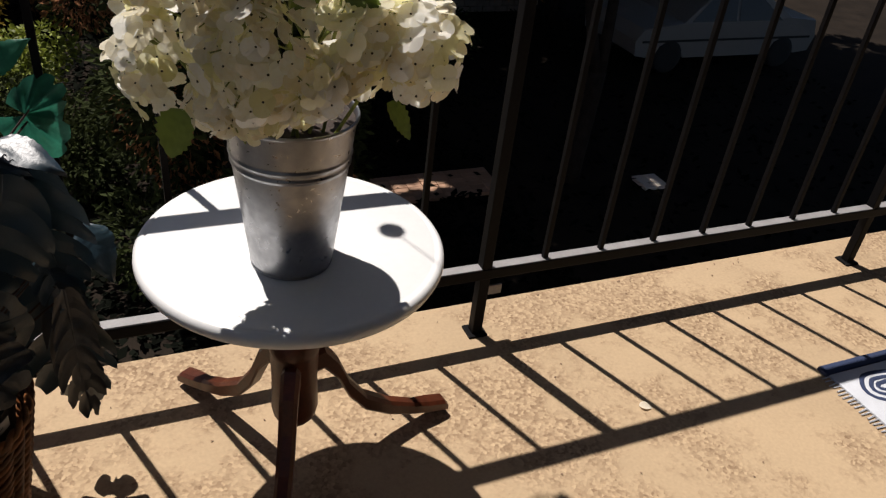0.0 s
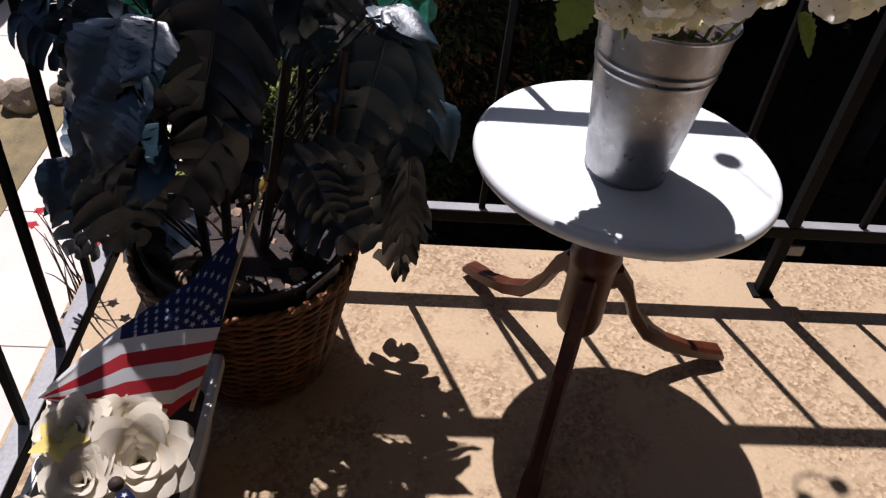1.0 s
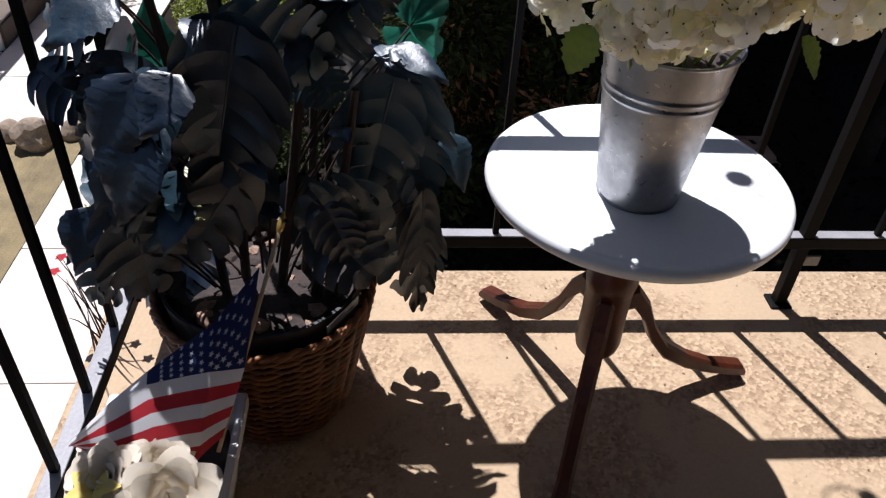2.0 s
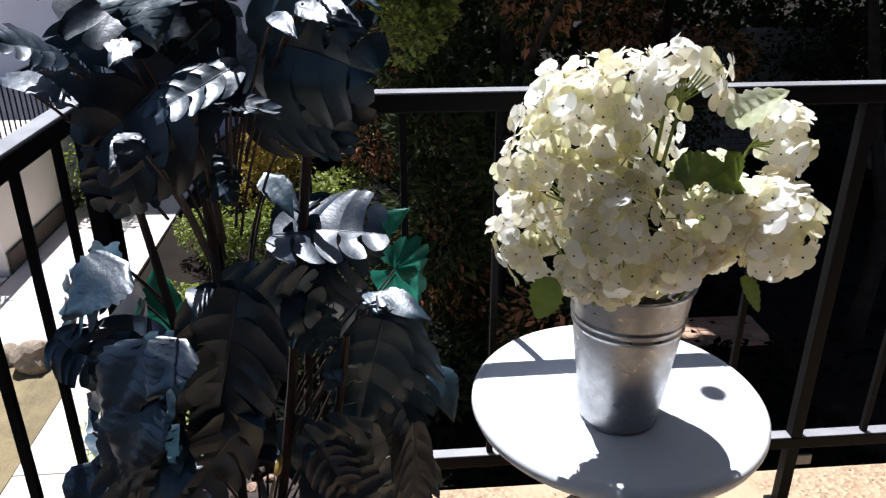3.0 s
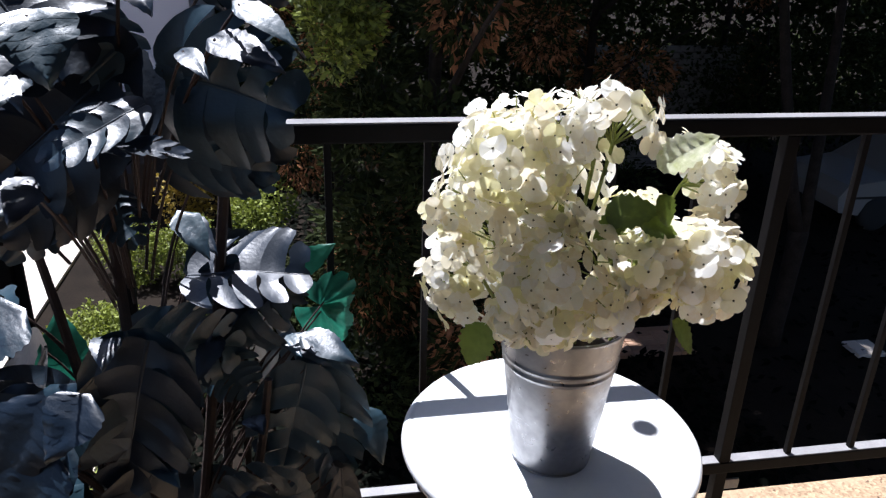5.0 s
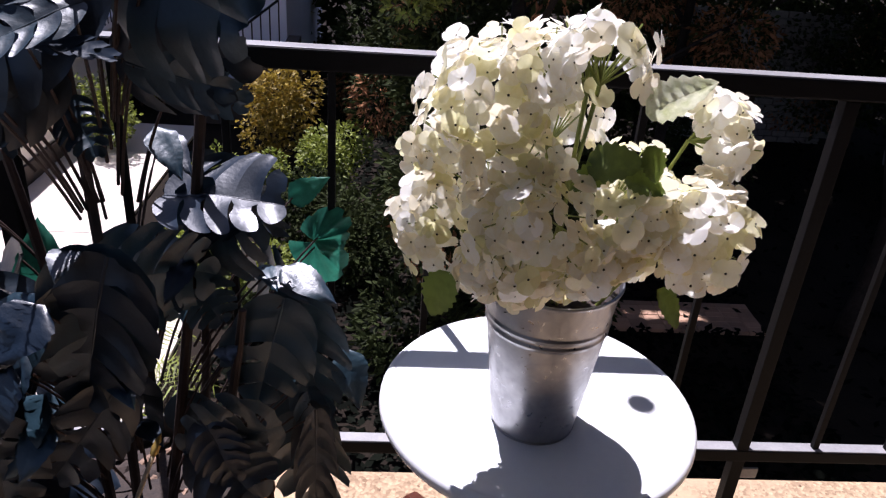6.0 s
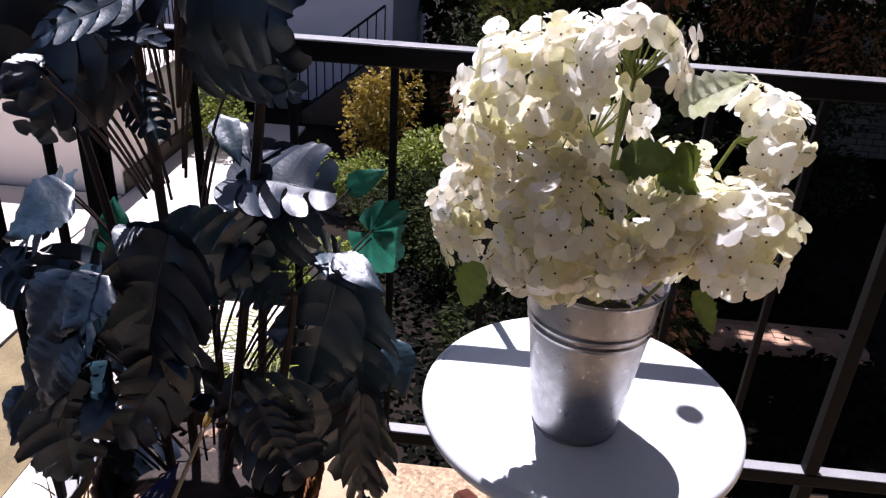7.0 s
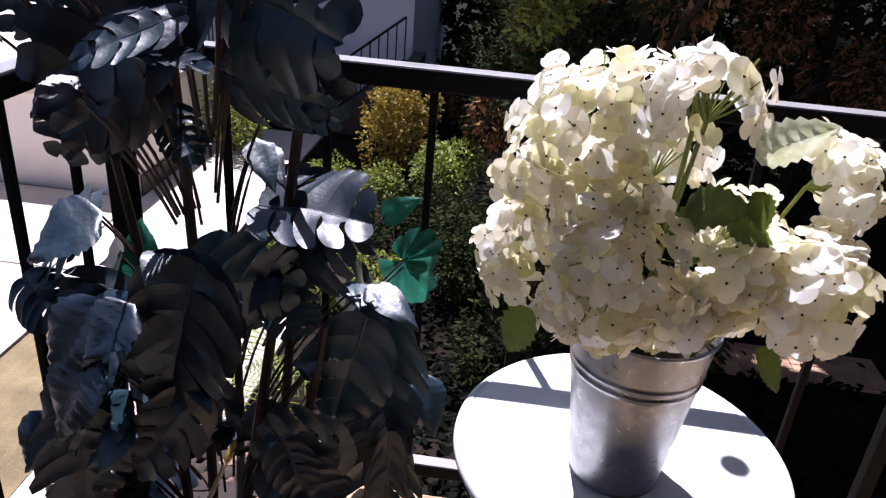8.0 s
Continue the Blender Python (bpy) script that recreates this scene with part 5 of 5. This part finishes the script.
palm = thing("young_palm", "small palm with arching yellow-green fronds", "palm", (-2.15, 6.2, GROUND))
part("trunk", tube([(-2.15, 6.2, GROUND - 0.02), (-2.14, 6.2, GROUND + 0.2)], [0.05, 0.035], 8), M["bark"], palm)
rnd = random.Random(31)
for k in range(14):
    a = 2.4 * k
    reach = rnd.uniform(0.6, 0.95)
    rib = bend((-2.14, 6.2, GROUND + 0.18), (-2.14 + reach * math.cos(a), 6.2 + reach * math.sin(a), GROUND + rnd.uniform(0.1, 0.45)), (0, 0, 0.2), 14)
    vs, fs = [], []
    for i in range(2, 15):
        p, d = rib[i], (rib[i] - rib[i - 1]).normalized()
        side = d.cross(Vector((0, 0, 1))).normalized()
        ln = 0.25 * math.sin(math.pi * i / 16)
        for s in (-1, 1):
            q = len(vs)
            tip = p + side * s * ln + d * 0.09 - Vector((0, 0, 0.05))
            vs += [p, p + d * 0.02, tip]
            fs.append((q, q + 1, q + 2))
    me = mesh_from("frond", vs, fs, M["shrub"])
    part("frond", me, None, palm)

# near-black leaves over the soil deepen the shade under the trees
ivy = thing("ground_cover", "creeping ground cover, near-black to carry the shade under the trees", "ground cover", (2, 5, GROUND), kind="stuff")
r_ivy = np.random.default_rng(61)
vs, fs = [], []
for k in range(44000):
    x, y = r_ivy.uniform(-1.5, 13.0), 1.75 + 19.0 * r_ivy.random() ** 1.4
    if (2.8 < x < 4.7 and 7.55 < y < 8.3) or (6.4 < x < 7.2 and 7.0 < y < 7.8):
        if r_ivy.random() > (0.05 if x < 5 else 0.8):
            continue
    if x > 4.6 and r_ivy.random() < 0.85:
        continue
    z = GROUND + 0.02 + r_ivy.uniform(0, 0.14) * (0.6 + noise.noise(Vector((x, y, 0))))
    a, t, q = r_ivy.uniform(0, 6.283), r_ivy.uniform(-0.6, 0.6), r_ivy.uniform(0.04, 0.08)
    d, e = Vector((math.cos(a), math.sin(a), t)) * q, Vector((-math.sin(a), math.cos(a), r_ivy.uniform(-0.4, 0.4))) * q * 0.6
    i = len(vs)
    p = Vector((x, y, z))
    vs += [p - d, p + e, p + d, p - e]
    fs.append((i, i + 1, i + 2, i + 3))
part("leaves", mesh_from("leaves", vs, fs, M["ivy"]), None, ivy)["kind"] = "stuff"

# forked shade tree beside the car
shade = thing("shade_tree", "forked grey-barked tree; its broad crown is unseen, added to shade the yard", "tree", (5.75, 7.8, GROUND))
part("trunk", tube(bend((5.72, 7.8, GROUND - 0.05), (5.80, 7.8, -1.9), (0.03, 0, 0), 5), [0.15, 0.12, 0.11, 0.105, 0.11, 0.12], 10), M["trunk"], shade, smooth=True)
part("limb", tube(bend((5.78, 7.8, -1.96), (5.0, 8.6, 3.4), (-0.12, 0, 0), 9), [0.085, 0.07, 0.065, 0.06, 0.055, 0.05, 0.05, 0.045, 0.04, 0.04], 9), M["trunk"], shade, smooth=True)
part("limb", tube(bend((5.84, 7.8, -1.96), (6.7, 9.6, 3.4), (0.10, 0, -0.1), 9), [0.085, 0.07, 0.065, 0.06, 0.055, 0.05, 0.05, 0.045, 0.04, 0.04], 9), M["trunk"], shade, smooth=True)
for k in range(9):
    a = k * 0.7
    part("limb", tube(bend((5.8 + 0.8 * math.cos(a), 9.0, 3.2), (5.7 + 3.8 * math.cos(a), 9.6 + 3.6 * math.sin(a), 3.9), (0, 0, 0.25), 6), [0.05, 0.045, 0.04, 0.03, 0.022, 0.016, 0.01], 6), M["trunk"], shade)


def crown_gap(p):
    """Openings cut in the added crown so sun reaches bricks, pad and juniper tips."""
    h = p.z - GROUND
    x, y = p.x + 0.16 * h, p.y - 0.43 * h
    if (x - 0.62) ** 2 + (y - 4.2) ** 2 < 0.16:
        return False
    if ((x - 3.72) / 0.70) ** 2 + ((y - 7.88) / 0.22) ** 2 < 1 or ((x - 6.78) / 0.28) ** 2 + ((y - 7.42) / 0.28) ** 2 < 1:
        return False
    if 7.5 < x < 12.0 and 8.6 < y < 12.0:
        return p.y > 2.3 + 0.43 * p.z
    return p.y > 2.3 + 0.43 * p.z and p.x > -0.9 + 0.12 * (p.y - 4) and (x > 4.2 or noise.noise(Vector((x * 1.4, y * 1.4, 3.3))) < 0.62)


rr = random.Random(77)
# unseen canopy, added overhead to keep sun and sky off the yard
blobs = [(rr.uniform(-0.6, 15.0), rr.uniform(4.6, 23.0), rr.uniform(3.2, 4.8), rr.uniform(0.9, 1.5), rr.uniform(0.9, 1.5), rr.uniform(0.5, 0.8)) for _ in range(150)]
foliage("crown", blobs, 150000, 0.24, 78, M["crown"], shade, long=2.0, hang=0.2, keep=crown_gap)
# extra unseen leaves that close the shade over soil and car
blobs = [(rr.uniform(2.8, 11.0), rr.uniform(7.6, 14.0), rr.uniform(3.6, 4.6), 1.2, 1.2, 0.6) for _ in range(46)]
foliage("crown", blobs, 70000, 0.28, 80, M["crown"], shade, long=2.0, hang=0.2, keep=crown_gap)
blobs = [(rr.uniform(6.0, 12.0), rr.uniform(11.5, 15.0), rr.uniform(3.5, 4.5), 1.1, 1.1, 0.5) for _ in range(24)]
foliage("crown", blobs, 30000, 0.26, 79, M["crown"], shade, long=2.0, hang=0.2)

# ---- parked car ----
CAR = (11.1, 12.0)
car = thing("parked_car", "grey parked car standing in tree shade", "car", (*CAR, GROUND))
bm = bmesh.new()
side_line = [(-2.1, 0.35), (-2.15, 0.62), (-2.0, 0.82), (-1.15, 0.92), (-0.55, 1.36), (0.75, 1.40), (1.45, 0.98), (2.1, 0.92), (2.2, 0.6), (2.12, 0.32), (1.75, 0.28), (1.62, 0.52), (1.4, 0.63), (1.16, 0.52), (1.04, 0.28), (-1.0, 0.28), (-1.12, 0.52), (-1.35, 0.63), (-1.58, 0.52), (-1.7, 0.28)]
rings = []
for yy, inset in ((-0.86, 0.0), (-0.80, -0.02), (0.80, -0.02), (0.86, 0.0)):
    rings.append([bm.verts.new((CAR[0] + x, CAR[1] + yy * (1 - 0.16 * max(0, (z - 0.9)) / 0.5), GROUND + 0.03 + z - (0.015 if abs(yy) > 0.84 else 0))) for x, z in side_line])
for a, b in zip(rings, rings[1:]):
    for k in range(len(side_line)):
        bm.faces.new((a[k], a[(k + 1) % len(side_line)], b[(k + 1) % len(side_line)], b[k]))
bm.faces.new(rings[0])
bm.faces.new(list(reversed(rings[-1])))
bmesh.ops.recalc_face_normals(bm, faces=bm.faces[:])
part("body", bm, M["car_paint"], car)
for x0, x1, x2, x3 in ((-1.0, -0.55, 0.05, 0.05), (0.12, 0.12, 0.68, 1.2)):
    y0, y1 = CAR[1] - 0.862, CAR[1] - 0.752
    part("side_window", mesh_from("side_window", [(CAR[0] + x0, y0 - 0.004, GROUND + 0.96), (CAR[0] + x3, y0 - 0.004, GROUND + 0.96), (CAR[0] + x2, y1, GROUND + 1.34), (CAR[0] + x1, y1, GROUND + 1.34)], [(0, 1, 2, 3)], M["glass"]), None, car, "dark side window")
part("trim_strip", box(bmesh.new(), (CAR[0] - 2.0, CAR[1] - 0.878, GROUND + 0.60), (CAR[0] + 2.05, CAR[1] - 0.862, GROUND + 0.64), 0.003), M["rubber"], car, "dark rubbing strip")
for x in (-1.35, 1.4):
    for yy in (-0.80, 0.80):
        wh = part("wheel", lathe([(0.2, -0.09), (0.29, -0.085), (0.315, -0.05), (0.315, 0.05), (0.29, 0.085), (0.2, 0.09)], (0, 0, 0), 28), M["rubber"], car, smooth=True)
        wh.data.transform(Matrix.Translation((CAR[0] + x, CAR[1] + yy, GROUND + 0.315)) @ pose(0, 0, 0, 90, 0, 0))
        rim_part = part("rim", lathe([(0.02, 0.06), (0.05, 0.075), (0.15, 0.05), (0.2, 0.088), (0.2, 0.0)], (0, 0, 0), 24), M["metal"], wh)
        rim_part.data.transform(Matrix.Translation((CAR[0] + x, CAR[1] + yy, GROUND + 0.315)) @ pose(0, 0, 0, 90 if yy < 0 else -90, 0, 0))


# ---- neighbouring buildings ----
def small_window(name, x, y0, y1, z0, z1, parent, axis="x"):
    w = part("window", box(bmesh.new(), (x, y0, z0), (x + 0.05, y1, z1), 0.004) if axis == "x" else box(bmesh.new(), (y0, x - 0.05, z0), (y1, x, z1), 0.004), M["white_frame"], parent)
    n = 2
    for k in range(n):
        a, b = y0 + (y1 - y0) * k / n + 0.05, y0 + (y1 - y0) * (k + 1) / n - 0.03
        part("pane", box(bmesh.new(), (x + 0.04, a, z0 + 0.05), (x + 0.055, b, z1 - 0.05)) if axis == "x" else box(bmesh.new(), (a, x - 0.055, z0 + 0.05), (b, x - 0.04, z1 - 0.05)), M["glass_pane"], w)
    return w


porch = thing("apartment_building", "cream stucco apartment building with a raised porch and iron railing", "building", (-6, 12, GROUND))
part("porch_wall", box(bmesh.new(), (-14.0, 10.3, GROUND), (-5.15, 19.0, -1.96), 0.01), M["stucco"], porch)
# dark brown strip along the wall foot
part("plinth", box(bmesh.new(), (-5.146, 10.34, GROUND), (-5.10, 19.0, GROUND + 0.34), 0.006), M["roof"], porch, "dark brown strip along the foot of the porch wall")
part("porch_floor", box(bmesh.new(), (-14.0, 10.24, -1.958), (-5.09, 19.0, -1.86), 0.008), M["path"], porch)
part("wall", box(bmesh.new(), (-17.0, 4.0, GROUND), (-14.0, 25.0, 4.0)), M["stucco"], porch)
small_window("window", -14.0, 13.4, 15.0, -0.8, 0.4, porch)
small_window("window", -14.0, 18.4, 20.0, -1.6, -0.6, porch)
part("roof", box(bmesh.new(), (-17.2, 3.8, 4.004), (-13.5, 25.2, 4.2), 0.02), M["roof"], porch)
for y in [10.3 + 0.17 * k for k in range(51)]:
    part("baluster", box(bmesh.new(), (-5.24, y - 0.009, -1.862), (-5.222, y + 0.009, -0.92)), M["iron"], porch)
part("handrail", box(bmesh.new(), (-5.255, 10.26, -0.92), (-5.205, 19.0, -0.87), 0.005), M["iron"], porch)

hall = thing("apartment_block", "pale stucco apartment block in shade with an outside stair", "building", (-4, 17, GROUND))
part("wall", box(bmesh.new(), (-8.5, 15.9, GROUND), (-2.0, 23.0, 3.6), 0.01), M["blue_stucco"], hall)
part("roof", box(bmesh.new(), (-8.5, 15.5, 3.604), (-1.6, 23.2, 3.8), 0.02), M["roof"], hall)
for k in range(8):
    part("step", box(bmesh.new(), (-3.55 + 0.235 * k, 14.3, GROUND), (-3.55 + 0.235 * (k + 1), 15.5, GROUND + 0.185 * (k + 1)), 0.006), M["roof"], hall)
stair = thing("stair_railing", "black iron railing climbing beside the outside stair", "railing", (-3.5, 14.2, GROUND))
RISE = 0.787
part("handrail", tube([(-3.50, 14.22, -2.32), (-1.9, 14.22, -2.32 + RISE * 1.6)], 0.026, 6), M["iron"], stair)
part("lower_rail", tube([(-3.50, 14.22, -3.12), (-1.9, 14.22, -3.12 + RISE * 1.6)], 0.018, 6), M["iron"], stair)
for k in range(11):
    x = -3.50 + 0.16 * k
    z = -3.12 + RISE * (x + 3.50)
    if k == 0:
        z = GROUND - 0.01
    part("baluster", box(bmesh.new(), (x - 0.011, 14.209, z), (x + 0.011, 14.231, -2.32 + RISE * (x + 3.50))), M["iron"], stair)

fence = thing("block_screen", "pierced pale block garden screen beyond the trees", "wall", (6.6, 15, GROUND), kind="structure")
for r in range(20):
    for c in range(12):
        x = 5.4 + 0.3 * c + (0.15 if r % 2 else 0)
        part("block", box(bmesh.new(), (x, 15.0, GROUND + 0.13 * r), (x + 0.28, 15.1, GROUND + 0.13 * r + 0.115), 0.005), M["screen"], fence)
for k, (x, y, w, top) in enumerate(((2.2, 13.4, 1.7, 0.9), (4.9, 14.4, 1.5, -0.9), (9.0, 14.2, 1.8, 0.3), (12.2, 13.6, 1.9, 0.8))):
    ob = thing("evergreen_shrub", "tall dark evergreen shrub in deep shade", "shrub", (x, y, GROUND), group="evergreens across the yard")
    branching((x, y, GROUND - 0.05), (x, y, top - 0.6), 0.07, 0.02, 5, 60 + k, ob)
    rr = random.Random(120 + k)
    blobs = [(x + rr.uniform(-0.7, 0.7) * w, y + rr.uniform(-0.4, 0.4) * w, rr.uniform(GROUND + 0.4, top - 0.4), w * 0.5, w * 0.4, 0.5) for _ in range(22)]
    foliage("crown", blobs, 7000, 0.085, 130 + k, M["needles"], ob, long=2.4)
backdrop = thing("far_hedge", "dark evergreen hedge closing the far side of the yard", "hedge", (6, 21.5, GROUND), kind="structure")
foliage("crown", [(x * 1.4, 21.5 + 0.6 * math.sin(x), z, 1.6, 0.9, 1.1) for x in range(-2, 20, 1) for z in (-2.6, -1.2, 0.2, 1.6)], 22000, 0.28, 91, M["needles"], backdrop)
